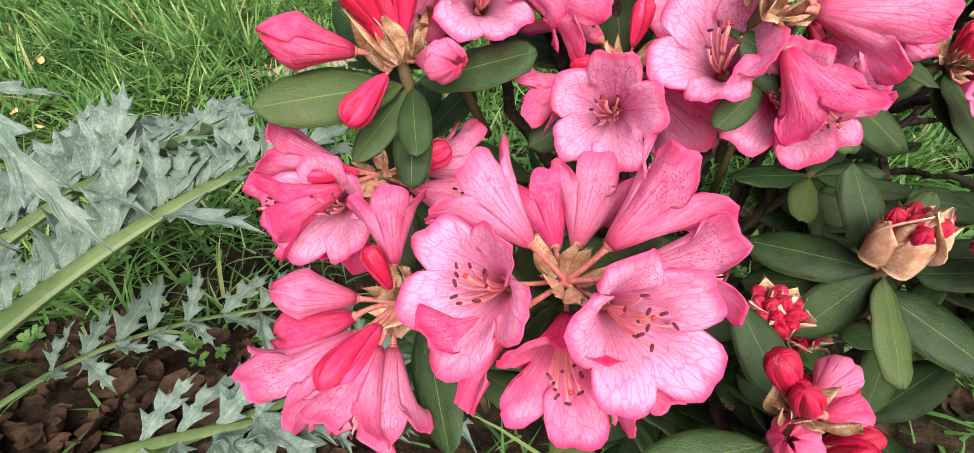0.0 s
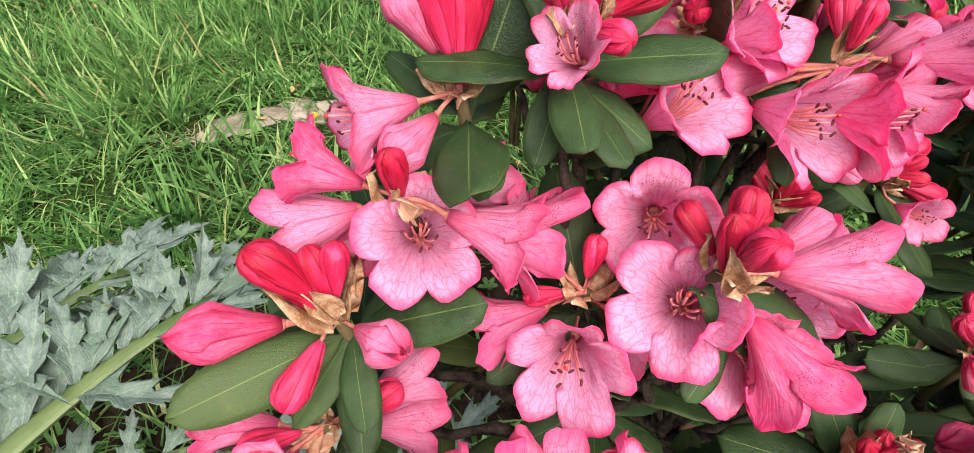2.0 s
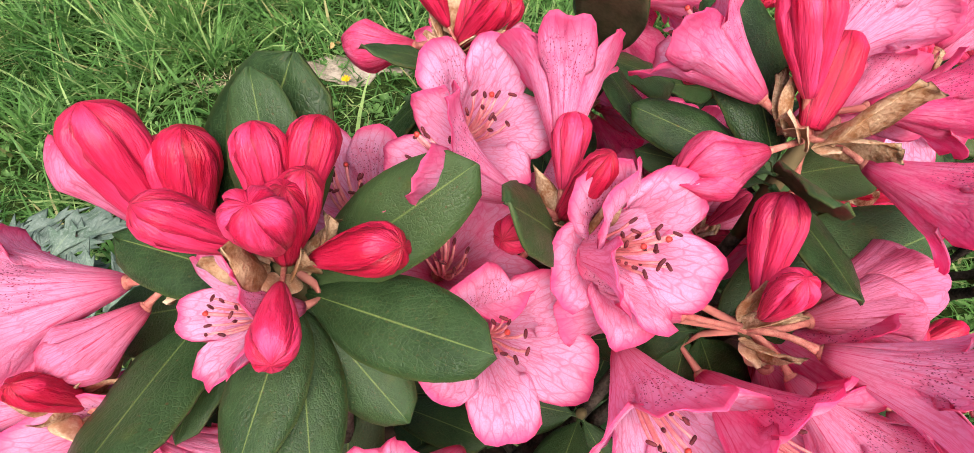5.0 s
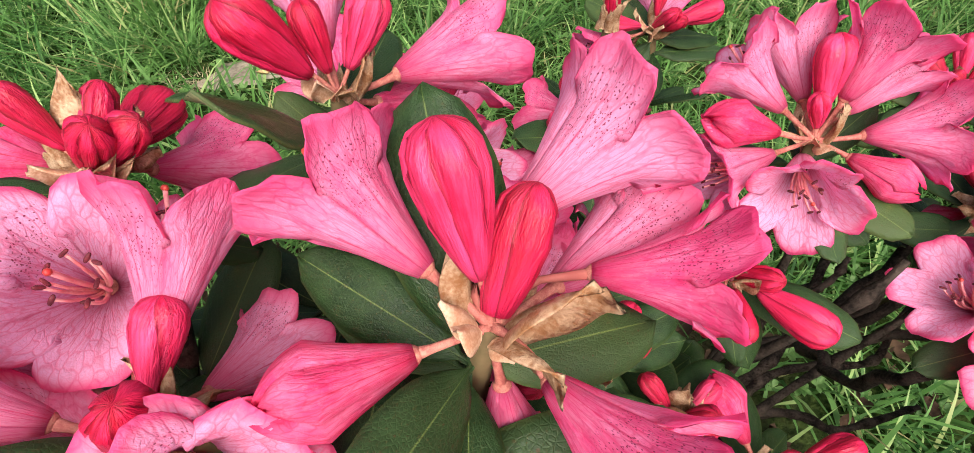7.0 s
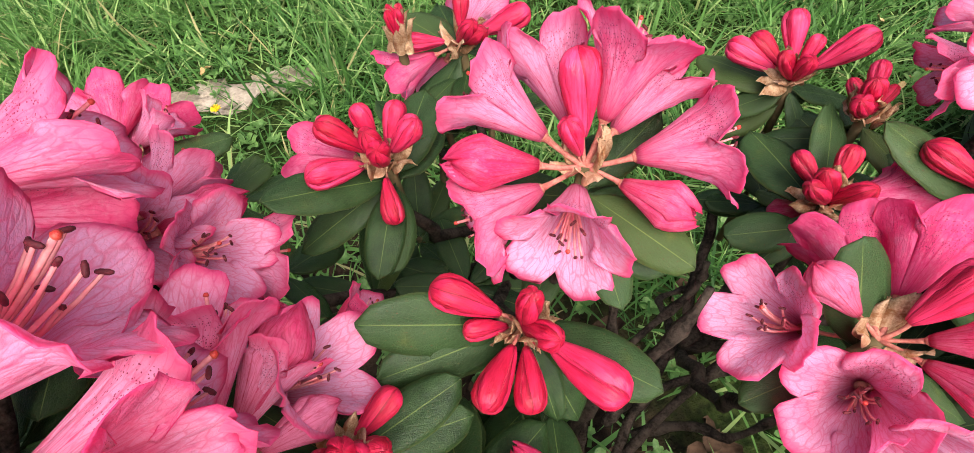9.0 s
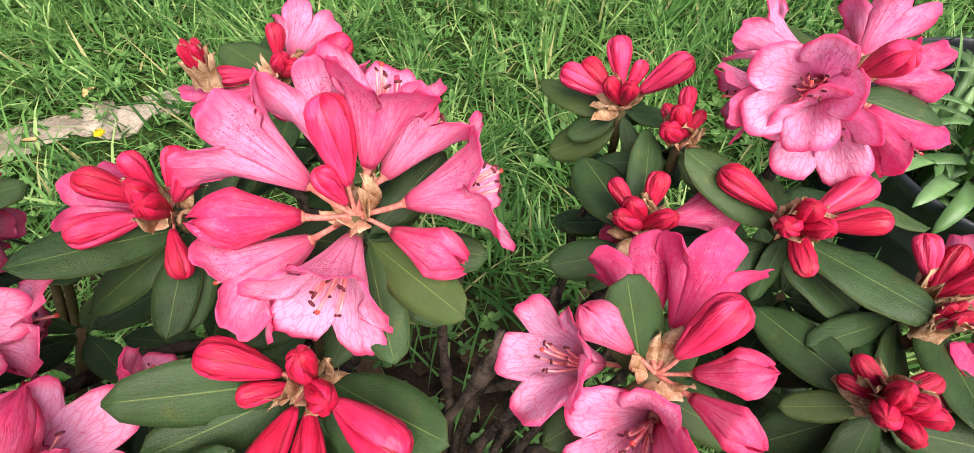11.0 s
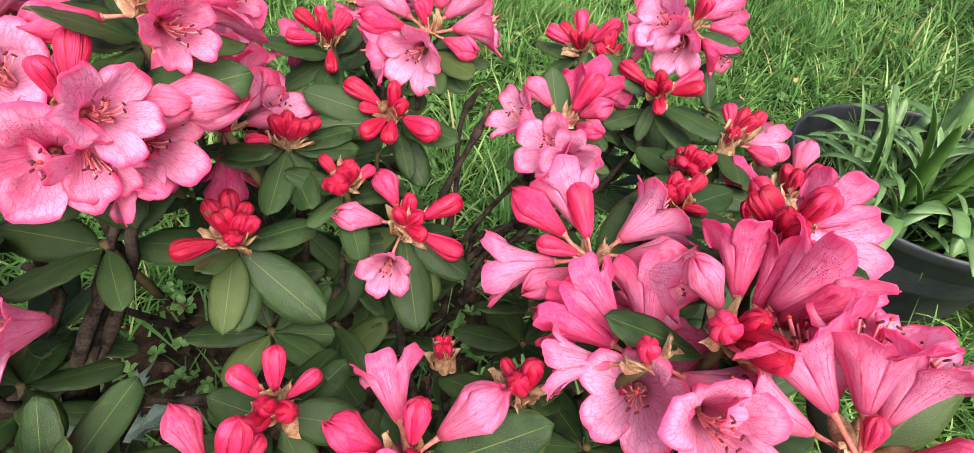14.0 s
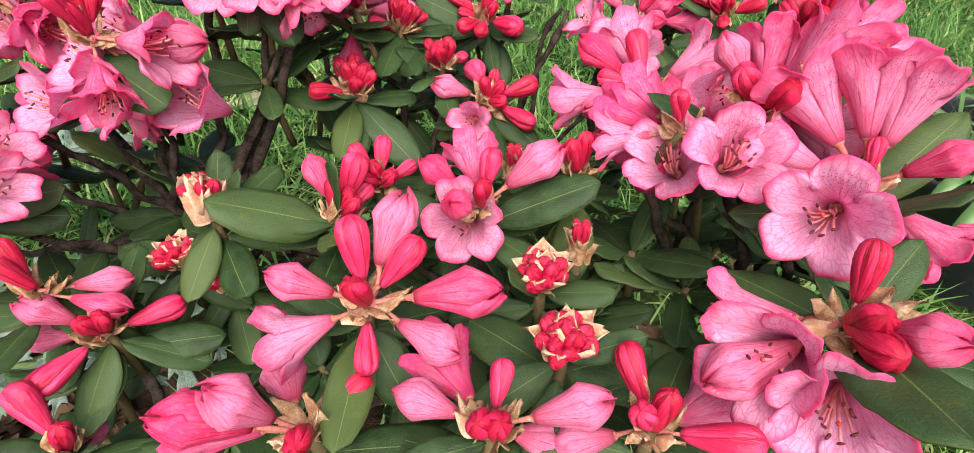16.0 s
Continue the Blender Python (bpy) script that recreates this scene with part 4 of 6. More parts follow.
# ---- silver-leaved cardoon ----
def lobe_mesh(seed, side):
    """A broad felted grey lobe with pointed forward teeth, folded along its rib; unit length along z, upper face to x."""
    rnd = random.Random(seed)
    halves = []
    for way in (-1, 1):
        j = lambda a: a * rnd.uniform(0.82, 1.18)
        halves.append([(0.0, 0.05), (0.08, 0.07), (0.18, j(0.12)), (0.38, j(0.27)), (0.33, 0.13), (0.40, 0.085), (0.50, j(0.15)), (0.69, j(0.23)), (0.62, 0.105), (0.68, 0.070), (0.75, j(0.10)), (0.89, j(0.14)), (0.84, 0.065), (0.89, 0.045), (0.95, 0.024), (1.07, 0.002)])
    stem = (0.0, 0.06, 0.12, 0.20, 0.26, 0.34, 0.42, 0.48, 0.54, 0.62, 0.68, 0.74, 0.79, 0.86, 0.94, 1.03)
    droop, fold, ph = rnd.uniform(0.10, 0.60), rnd.uniform(0.35, 0.90), rnd.uniform(0, 6.28)
    top, low, uvs = [], [], []
    for r in range(16):
        for c in range(-4, 5):
            half = halves[0 if c < 0 else 1]
            f = abs(c) / 4
            z = stem[r] + (half[r][0] - stem[r]) * f
            y = 0.92 * half[r][1] * f * (1 if c > 0 else -1)
            x = fold * abs(y) ** 1.2 - droop * z * z - 0.25 * y * y + 0.022 * math.sin(11 * z + ph + 7 * y) * (0.3 + f) + 0.012 * math.sin(23 * z + 2 * ph - 9 * y) * f
            if c == 0:
                x -= 0.012
            top.append(Vector((x, y + 0.14 * side * z * z, z)))
            low.append(top[-1] - Vector((0.010, 0, 0)))
            uvs.append((f, z))
    verts, faces, slots = shells(top, low, 9, 16, closed=False)
    return mesh_of("leaf_lobe", verts, faces, [silver_leaf, silver_under], uvs + uvs, slots)


LOBES = [lobe_mesh(k, 1 if k % 2 else -1) for k in range(6)]


def bezier(p0, p1, p2, s):
    return Vector(p0) * (1 - s) ** 2 + Vector(p1) * 2 * s * (1 - s) + Vector(p2) * s * s


def cardoon_leaf(top, p0, p1, p2, size, count, first, thick, seed, twist=0.0, bare=0):
    """A thick ribbed stalk with jagged lobes on both sides and at its end."""
    rnd = random.Random(seed)
    n, sides = 18, 30
    verts, faces = [], []
    for i in range(n):
        s = i / (n - 1)
        p = bezier(p0, p1, p2, s)
        d = (bezier(p0, p1, p2, min(1, s + 0.02)) - bezier(p0, p1, p2, max(0, s - 0.02))).normalized()
        a = d.cross(Vector((0, 0, 1))).normalized()
        b = a.cross(d)
        r = thick * (1 - 0.72 * s)
        for k in range(sides):
            t = 2 * math.pi * k / sides
            q = r * (1 + 0.055 * math.cos(9 * t))
            h = math.sin(t)
            verts.append(p + a * q * math.cos(t) * 1.25 + b * q * (h * 0.45 if h > 0 else h * 0.9))
    for i in range(n - 1):
        for k in range(sides):
            k2 = (k + 1) % sides
            faces.append((i * sides + k, i * sides + k2, (i + 1) * sides + k2, (i + 1) * sides + k))
    faces.append(tuple(range((n - 1) * sides, n * sides)))
    stalk = child("leaf_stalk", mesh_of("leaf_stalk", verts, faces, [stalk_green]), top, Matrix(), "thick ribbed pale green stalk")
    for k in range(count):
        s = first + (1 - first) * (k + 0.5) / count
        p = bezier(p0, p1, p2, s)
        d = (bezier(p0, p1, p2, min(1, s + 0.02)) - bezier(p0, p1, p2, max(0, s - 0.02))).normalized()
        a = d.cross(Vector((0, 0, 1))).normalized()
        b = a.cross(d)
        r = thick * (1 - 0.72 * s)
        for side in (-1, 1):
            if side > 0 and k < bare and (k % 5 != 4 or k < 6):
                continue
            away = (d * rnd.uniform(0.30, 0.90) + a * side * rnd.uniform(0.4, 1.0) + b * rnd.uniform(0.05, 0.55)).normalized()
            grow = size * (0.75 + 0.4 * math.sin(math.pi * min(1, s * 0.9))) * rnd.uniform(0.75, 1.2)
            child("leaf_lobe", LOBES[rnd.randrange(6)], stalk, Matrix.Translation(p + a * side * r * 0.9 + b * r * 0.3) @ aimed(away, b * 1.0 - a * side * 0.5 + d * 0.2, grow, rnd.uniform(-0.4, 0.4) + twist * side))
    e = bezier(p0, p1, p2, 1.0)
    d = (e - bezier(p0, p1, p2, 0.95)).normalized()
    for k in range(2):
        child("leaf_lobe", LOBES[rnd.randrange(6)], stalk, Matrix.Translation(e) @ aimed(d + Vector((rnd.uniform(-0.4, 0.4), rnd.uniform(-0.4, 0.4), rnd.uniform(-0.1, 0.4))), (0, 0, 1), size * 1.1, rnd.uniform(-0.3, 0.3)))


def cardoon():
    top = tagged(new("cardoon_plant"), "cardoon with jagged silver-grey leaves and thick pale stalks beside the shrub", "plant")
    cardoon_leaf(top, (-0.56, 0.01, 0.16), (-0.33, 0.25, 0.325), (-0.19, 0.365, 0.305), 0.070, 19, 0.46, 0.0132, 1, 0.0, 15)
    cardoon_leaf(top, (-0.62, 0.08, 0.12), (-0.42, 0.27, 0.33), (-0.28, 0.41, 0.30), 0.074, 17, 0.34, 0.0120, 2, 0.0, 13)
    cardoon_leaf(top, (-0.56, 0.12, 0.03), (-0.36, 0.18, 0.12), (-0.14, 0.21, 0.10), 0.060, 6, 0.50, 0.0085, 3)
    cardoon_leaf(top, (-0.62, 0.16, 0.02), (-0.46, 0.30, 0.14), (-0.20, 0.33, 0.11), 0.058, 8, 0.36, 0.0045, 4)
    cardoon_leaf(top, (-0.48, 0.20, 0.30), (-0.42, 0.21, 0.44), (-0.345, 0.20, 0.41), 0.060, 2, 0.60, 0.0035, 5)
    cardoon_leaf(top, (-0.66, 0.20, 0.02), (-0.58, 0.36, 0.24), (-0.44, 0.46, 0.22), 0.080, 7, 0.40, 0.0090, 7)
    cardoon_leaf(top, (-0.50, 0.14, 0.02), (-0.22, 0.20, 0.13), (-0.02, 0.28, 0.12), 0.080, 9, 0.42, 0.0070, 6)
    for k, (foot, tip) in enumerate((((-0.214, 0.179, 0.488), (-0.173, 0.136, 0.443)), ((-0.222, 0.183, 0.485), (-0.194, 0.198, 0.486)))):
        d = Vector(tip) - Vector(foot)
        child("leaf_lobe", LOBES[2 + k], top, Matrix.Translation(foot) @ aimed(d, (0.3, -0.4, 0.8), d.length) @ Matrix.Diagonal((1, 0.6, 1, 1)))
    v, f = tube([(-0.58, 0.08, -0.02), (-0.58, 0.08, 0.06), (-0.57, 0.07, 0.14)], [0.035, 0.030, 0.018], 10)
    child("crown", mesh_of("crown", v, f, [stalk_green]), top, Matrix())


cardoon()


# ---- pot with strap-leaved plant ----
def flower_pot():
    top = tagged(new("plant_pot"), "large round black plastic plant pot standing on the lawn", "pot")
    top.location = POT
    prof = [(0.165, -0.01), (0.183, 0.085), (0.187, 0.088), (0.187, 0.096), (0.189, 0.100), (0.196, 0.138), (0.203, 0.142), (0.2045, 0.168), (0.2105, 0.172), (0.2125, 0.186), (0.2115, 0.1905), (0.2085, 0.1920), (0.2060, 0.1905), (0.2045, 0.182), (0.200, 0.140), (0.190, 0.095)]
    n = 96
    verts = [(r * math.cos(2 * math.pi * k / n), r * math.sin(2 * math.pi * k / n), z) for r, z in prof for k in range(n)]
    faces = [(j * n + k, j * n + (k + 1) % n, (j + 1) * n + (k + 1) % n, (j + 1) * n + k) for j in range(len(prof) - 1) for k in range(n)]
    child("pot_wall", mesh_of("pot_wall", verts, faces, [pot_black]), top, Matrix())
    ring = [(0.196 * math.cos(2 * math.pi * k / 48), 0.196 * math.sin(2 * math.pi * k / 48), 0.118 + 0.004 * math.sin(k * 2.1)) for k in range(48)]
    verts = ring + [(0.5 * x, 0.5 * y, 0.126) for x, y, z in ring] + [(0, 0, 0.125)]
    faces = [(k, (k + 1) % 48, 48 + (k + 1) % 48, 48 + k) for k in range(48)] + [(48 + k, 48 + (k + 1) % 48, 96) for k in range(48)]
    child("potting_soil", mesh_of("potting_soil", verts, faces, [potting_soil]), top, Matrix(), "dark potting soil")


flower_pot()


def strap_leaf(seed, length, width, lean, sag):
    rnd = random.Random(seed)
    n = 14
    pts, x, z = [], 0.0, 0.0
    for i in range(n):
        s = i / (n - 1)
        if i:
            a = lean + sag * s ** 1.6
            x, z = x + math.sin(a) * length / (n - 1), z + math.cos(a) * length / (n - 1)
        pts.append((x, z, s, lean + sag * s ** 1.6))
    top, low = [], []
    tw = rnd.uniform(-0.5, 0.5)
    for x, z, s, a in pts:
        w = width * 0.82 * (0.75 + 0.35 * s) * (1 - s ** 9) * 0.5 + 0.0006
        for u in (-1, 0, 1):
            keel = 0.18 * w * abs(u)
            top.append(Vector((x - math.cos(a) * -keel * -1 + tw * u * w * s * 0.4, u * w, z + math.sin(a) * keel)))
            low.append(top[-1] + Vector((math.cos(a), 0, -math.sin(a))) * 0.0012)
    verts, faces, slots = shells(top, low, 3, n, closed=False)
    return mesh_of("leaf", verts, faces, [strap_green, strap_shaded], None, slots)


def strap_plant():
    top = tagged(new("strap_leaf_plant"), "clump of arching green strap leaves filling the black pot", "plant")
    top.location = POT + Vector((0, 0, 0.12))
    kinds = [strap_leaf(200 + k, (0.20, 0.26, 0.30, 0.22, 0.36, 0.28, 0.20, 0.32)[k], (0.028, 0.034, 0.038, 0.024, 0.032, 0.030, 0.040, 0.020)[k], (0.15, 0.35, 0.25, 0.5, 0.10, 0.45, 0.7, 0.2)[k], (0.8, 1.6, 2.3, 1.2, 0.5, 2.5, 1.3, 1.8)[k]) for k in range(8)]
    r = random.Random(11)
    for k in range(130):
        a, q = r.uniform(0, 6.283), 0.128 * math.sqrt(r.random())
        turn = math.degrees(a) + r.uniform(-100, 100)
        child("leaf", r.choice(kinds), top, Matrix.Translation((0.012 + q * math.cos(a), -0.005 + q * 0.9 * math.sin(a), 0)) @ pose(0, 0, 0, 0, 0, turn) @ Matrix.Scale(r.uniform(0.48, 0.80), 4))
    for x, y, turn, size in ((-0.10, -0.09, 222, 0.85), (-0.06, -0.13, 238, 0.75), (-0.14, -0.05, 205, 0.70), (0.00, -0.15, 252, 0.90)):
        child("leaf", kinds[5 if size > 0.8 else 1], top, Matrix.Translation((x, y, 0.02)) @ pose(0, 0, 0, 0, 0, turn) @ Matrix.Scale(size, 4))


strap_plant()


def pot_grass():
    """Fine grass growing up between the strap leaves."""
    r = np.random.default_rng(77)
    n = 700
    a, q = r.uniform(0, 2 * np.pi, n), 0.165 * np.sqrt(r.random(n))
    ob = blades("pot_grass", np.stack([POT.x + q * np.cos(a), POT.y + q * np.sin(a)], 1), a + r.normal(0, 1.0, n), 0.075, 0.0030, 0.75, 78, grass_green)
    ob.location.z = 0.121
    tagged(ob, "fine grass growing on the soil of the black pot", "grass", kind="stuff")


pot_grass()

# ---- flower heads of the shrub ----
truss((0.028, 0.106, 0.458), [
    ("f", -0.037, -0.020, 0.023, -0.010, 0.010, -0.015),
    ("f", -0.004, -0.040, -0.008, 0.004, 0.014, -0.019),
    ("f", 0.019, -0.034, 0.021, 0.008, 0.007, -0.015),
    ("o", -0.036, 0.032, 0.021),
    ("o", 0.016, 0.047, 0.001),
    ("o", 0.041, 0.021, 0.030),
    ("o", 0.053, -0.003, 0.014),
    ("o", -0.006, 0.049, -0.006),
    ("o", -0.045, -0.027, -0.009),
    ("o", 0.029, -0.035, -0.020),
], [(0.048, 0.026, -0.007), (-0.010, 0.039, -0.019), (-0.014, -0.011, -0.047)], exact=True)
truss((-0.035, 0.112, 0.435), [
    ("h", -0.043, -0.006, 0.019),
    ("b", -0.011, 0.013, 0.020),
    ("h", -0.050, -0.009, -0.011),
    ("b", -0.023, -0.036, -0.001),
    ("o", -0.004, -0.040, -0.025),
    ("o", -0.044, -0.031, -0.016),
    ("o", -0.006, 0.036, 0.026),
    ("o", -0.018, -0.046, -0.012),
], [(0.019, -0.049, -0.029), (-0.024, 0.008, -0.016)], exact=True)
truss((-0.052, 0.180, 0.443), [
    ("f", -0.021, -0.029, 0.006, -0.015, 0.013, -0.029),
    ("o", -0.049, 0.003, 0.015),
    ("b", -0.030, -0.010, 0.012),
    ("b", 0.035, 0.010, 0.008),
    ("o", 0.044, 0.026, -0.011),
    ("o", -0.044, -0.031, 0.003),
    ("o", 0.042, 0.007, -0.027),
    ("o", -0.019, -0.022, -0.035),
], [(0.008, 0.038, 0.008), (0.025, -0.002, -0.043)], exact=True)
truss((-0.008, 0.229, 0.526), [
    ("o", -0.038, 0.010, 0.014),
    ("o", -0.046, 0.007, -0.018),
    ("f", 0.007, -0.018, -0.005, 0.003, 0.022, -0.043),
    ("o", 0.049, -0.018, -0.016),
    ("s", -0.001, -0.003, 0.022),
    ("o", -0.027, 0.009, -0.035),
    ("o", 0.039, 0.025, -0.018),
    ("o", 0.059, -0.014, -0.022),
], [], exact=True)
truss((-0.038, 0.203, 0.490), [
    ("h", -0.052, -0.014, 0.018),
    ("b", -0.022, 0.006, 0.039),
    ("b", 0.005, 0.012, 0.030),
    ("s", -0.019, 0.010, 0.026),
    ("s", -0.006, 0.012, 0.023),
    ("h", 0.027, -0.028, 0.014),
    ("b", -0.021, -0.030, -0.013),
    ("s", -0.013, 0.007, 0.015),
], [(-0.054, -0.034, 0.001), (0.058, -0.007, 0.009), (0.008, -0.039, -0.020), (-0.024, -0.027, -0.035), (-0.036, 0.032, 0.013)], exact=True)
truss((0.062, 0.203, 0.488), [
    ("f", -0.017, -0.036, -0.002, 0.004, 0.007, -0.029),
    ("b", 0.005, 0.008, 0.025),
    ("b", -0.025, 0.002, -0.002),
    ("o", -0.043, -0.001, -0.021),
    ("f", 0.022, 0.001, 0.032, 0.046, 0.042, 0.005),
    ("o", 0.035, -0.007, -0.035),
    ("o", 0.048, -0.002, -0.026),
    ("o", -0.030, 0.039, 0.011),
], [(-0.020, -0.048, -0.039), (-0.003, 0.039, 0.039), (-0.043, -0.021, -0.028)], exact=True)
truss((0.100, 0.180, 0.523), [
    ("b", -0.012, 0.020, 0.016),
    ("b", 0.007, 0.013, 0.027),
    ("b", -0.001, -0.013, 0.031),
    ("s", -0.003, 0.002, 0.023),
    ("s", 0.001, -0.006, 0.019),
    ("h", 0.058, 0.018, -0.008),
    ("o", 0.052, -0.003, -0.003),
    ("f", -0.016, -0.006, -0.008, 0.010, 0.021, -0.049),
    ("f", 0.008, -0.026, -0.024, 0.031, 0.018, -0.049),
    ("o", 0.022, -0.033, -0.030),
    ("f", 0.039, 0.000, -0.033, 0.056, 0.038, -0.070),
], [(-0.016, -0.030, -0.030, 0.006, -0.010, -0.025), (0.043, -0.018, -0.029), (-0.014, 0.001, -0.048)], exact=True)
truss((0.259, 0.174, 0.438), [
    ("b", -0.018, 0.009, 0.023),
    ("b", 0.000, 0.021, 0.024),
    ("b", 0.021, 0.016, 0.008),
    ("s", 0.002, -0.008, 0.020),
    ("s", 0.013, -0.009, 0.015),
    ("s", -0.002, -0.016, 0.016),
], [(0.042, -0.002, -0.014), (0.016, 0.053, -0.022), (-0.052, 0.015, -0.027)])
truss((0.247, 0.135, 0.443), [
    ("h", -0.024, 0.028, 0.020),
    ("b", 0.014, 0.017, 0.033),
    ("s", 0.002, 0.002, 0.022),
    ("b", 0.016, 0.020, 0.009),
    ("h", -0.041, 0.004, -0.002),
    ("s", 0.011, -0.001, 0.019),
    ("s", 0.015, -0.005, 0.015),
], [(0.003, -0.005, 0.045), (-0.049, 0.032, 0.013), (-0.045, -0.017, 0.030), (0.009, -0.033, 0.018), (-0.052, -0.025, 0.035)])
truss((0.169, 0.132, 0.437), [
], [(0.014, 0.058, 0.007), (-0.043, 0.028, -0.010), (-0.029, -0.014, -0.031), (-0.001, -0.043, -0.019), (0.013, 0.015, 0.030), (-0.009, 0.035, 0.029)], kind="swollen")
truss((0.155, 0.133, 0.374), [
], [(-0.015, -0.029, -0.020), (0.015, 0.054, -0.021), (0.048, 0.008, -0.035)], kind="opening")
truss((0.107, 0.069, 0.432), [
    ("b", -0.016, 0.009, 0.026),
    ("h", 0.032, 0.024, -0.010),
    ("s", -0.008, -0.002, 0.020),
    ("h", 0.035, 0.008, -0.020),
], [(0.054, 0.023, -0.014), (0.015, 0.037, -0.045)])
truss((0.019, 0.263, 0.549), [
    ("b", -0.011, 0.014, 0.049),
    ("b", 0.002, 0.016, 0.038),
    ("b", 0.010, 0.017, 0.041),
    ("h", -0.022, 0.015, 0.040),
    ("s", 0.004, 0.013, 0.017),
    ("o", -0.050, -0.016, 0.000),
    ("h", -0.031, -0.032, -0.010),
    ("s", -0.007, 0.012, 0.019),
], [(-0.052, -0.015, 0.025), (-0.027, 0.029, 0.007), (0.034, 0.024, 0.058), (-0.004, -0.061, 0.005)], exact=True)
truss((0.059, 0.250, 0.578), [
    ("b", -0.004, 0.017, 0.027),
    ("b", 0.007, 0.024, 0.024),
    ("b", -0.017, -0.007, 0.027),
    ("b", 0.007, -0.009, 0.032),
    ("s", 0.006, 0.001, 0.022),
    ("b", 0.030, -0.004, 0.016),
    ("b", 0.009, -0.027, 0.009),
    ("p", -0.010, -0.018, 0.004, 0.010, 0.001, -0.018),
    ("s", 0.008, 0.005, 0.021),
], [(0.048, -0.018, 0.000), (0.042, 0.018, 0.018), (-0.011, 0.031, 0.030), (-0.004, -0.041, -0.019), (-0.016, -0.023, -0.042)], exact=True)
truss((0.176, 0.256, 0.552), [
    ("f", -0.021, -0.034, -0.005, -0.036, 0.017, -0.022),
    ("f", 0.038, -0.008, -0.010, -0.002, 0.026, -0.027),
    ("f", 0.010, -0.037, -0.003, -0.019, 0.007, -0.020),
    ("f", -0.030, 0.007, 0.018, -0.048, 0.044, -0.019),
    ("b", 0.004, 0.024, 0.029),
    ("b", 0.001, -0.001, 0.028),
    ("h", 0.050, 0.012, 0.000),
    ("o", 0.040, -0.023, 0.017),
    ("o", 0.027, -0.033, -0.008),
    ("h", 0.027, 0.005, -0.035),
    ("o", -0.045, 0.014, -0.009),
    ("o", 0.028, -0.013, -0.039),
    ("h", 0.064, 0.028, -0.005),
], [(0.068, 0.035, 0.008), (0.022, -0.024, -0.044), (-0.041, 0.006, -0.028)], exact=True)
truss((0.124, 0.281, 0.563), [
    ("f", -0.018, 0.024, 0.019, -0.046, 0.044, -0.024),
    ("o", -0.000, 0.046, 0.025),
    ("b", 0.002, 0.024, 0.019),
    ("s", 0.008, -0.000, 0.022),
    ("b", -0.016, -0.019, 0.015),
    ("f", 0.028, -0.015, 0.008, -0.012, 0.007, -0.023),
    ("o", -0.040, -0.003, 0.027),
    ("o", 0.007, 0.036, -0.033),
    ("f", -0.069, 0.013, -0.003, -0.063, 0.023, -0.057),
    ("f", -0.010, -0.036, -0.010, -0.029, -0.008, -0.053),
    ("f", -0.029, -0.013, -0.003, -0.041, 0.007, -0.053),
], [(-0.011, -0.024, 0.037), (-0.032, 0.014, -0.023)], exact=True)
truss((0.195, 0.307, 0.576), [
    ("b", -0.011, 0.021, 0.038),
    ("s", 0.006, 0.018, 0.019),
    ("h", -0.042, -0.023, 0.003),
    ("o", -0.041, 0.023, 0.021),
    ("p", 0.029, 0.047, 0.019, -0.010, 0.009, 0.005),
    ("p", 0.049, 0.013, 0.006, 0.005, 0.013, 0.001),
    ("o", 0.035, -0.031, 0.004),
    ("o", 0.008, -0.020, -0.047),
    ("o", 0.039, 0.037, -0.009),
], [(-0.014, -0.042, 0.023), (-0.048, 0.013, 0.001), (-0.020, 0.045, 0.027), (0.040, 0.014, -0.016)], exact=True)
truss((0.142, 0.377, 0.574), [
    ("b", -0.019, -0.009, 0.035),
    ("b", -0.006, 0.006, 0.027),
    ("b", 0.013, 0.017, 0.025),
    ("o", -0.020, 0.043, 0.016),
    ("o", 0.043, 0.036, -0.003),
    ("o", 0.018, 0.034, -0.035),
], [(-0.005, -0.044, 0.040), (0.002, 0.050, -0.006), (0.000, 0.011, -0.049)], exact=True)
truss((0.089, 0.339, 0.579), [
    ("b", -0.012, 0.004, 0.023),
    ("s", 0.003, 0.014, 0.013),
    ("s", 0.017, 0.003, 0.013),
    ("s", 0.013, -0.003, 0.017),
    ("b", -0.004, 0.039, -0.010),
    ("h", -0.044, 0.010, -0.011),
    ("o", 0.005, 0.035, -0.038),
], [(-0.053, 0.025, -0.015), (-0.024, -0.019, 0.020)])
truss((0.322, 0.433, 0.514), [
    ("b", -0.003, 0.021, 0.038),
    ("b", -0.008, 0.002, 0.023),
    ("o", 0.020, 0.026, 0.042),
    ("o", 0.053, 0.001, 0.010),
    ("h", 0.036, -0.024, -0.003),
    ("f", -0.012, -0.038, -0.003, 0.003, 0.015, -0.010),
    ("o", -0.048, -0.017, -0.012),
    ("h", -0.051, -0.005, 0.013),
    ("o", -0.042, 0.026, 0.023),
    ("o", -0.012, 0.046, 0.022),
    ("o", 0.034, 0.028, 0.023),
], [(0.033, -0.040, -0.009), (0.008, -0.049, -0.018), (0.031, 0.023, 0.010), (0.046, -0.013, -0.016)], exact=True)
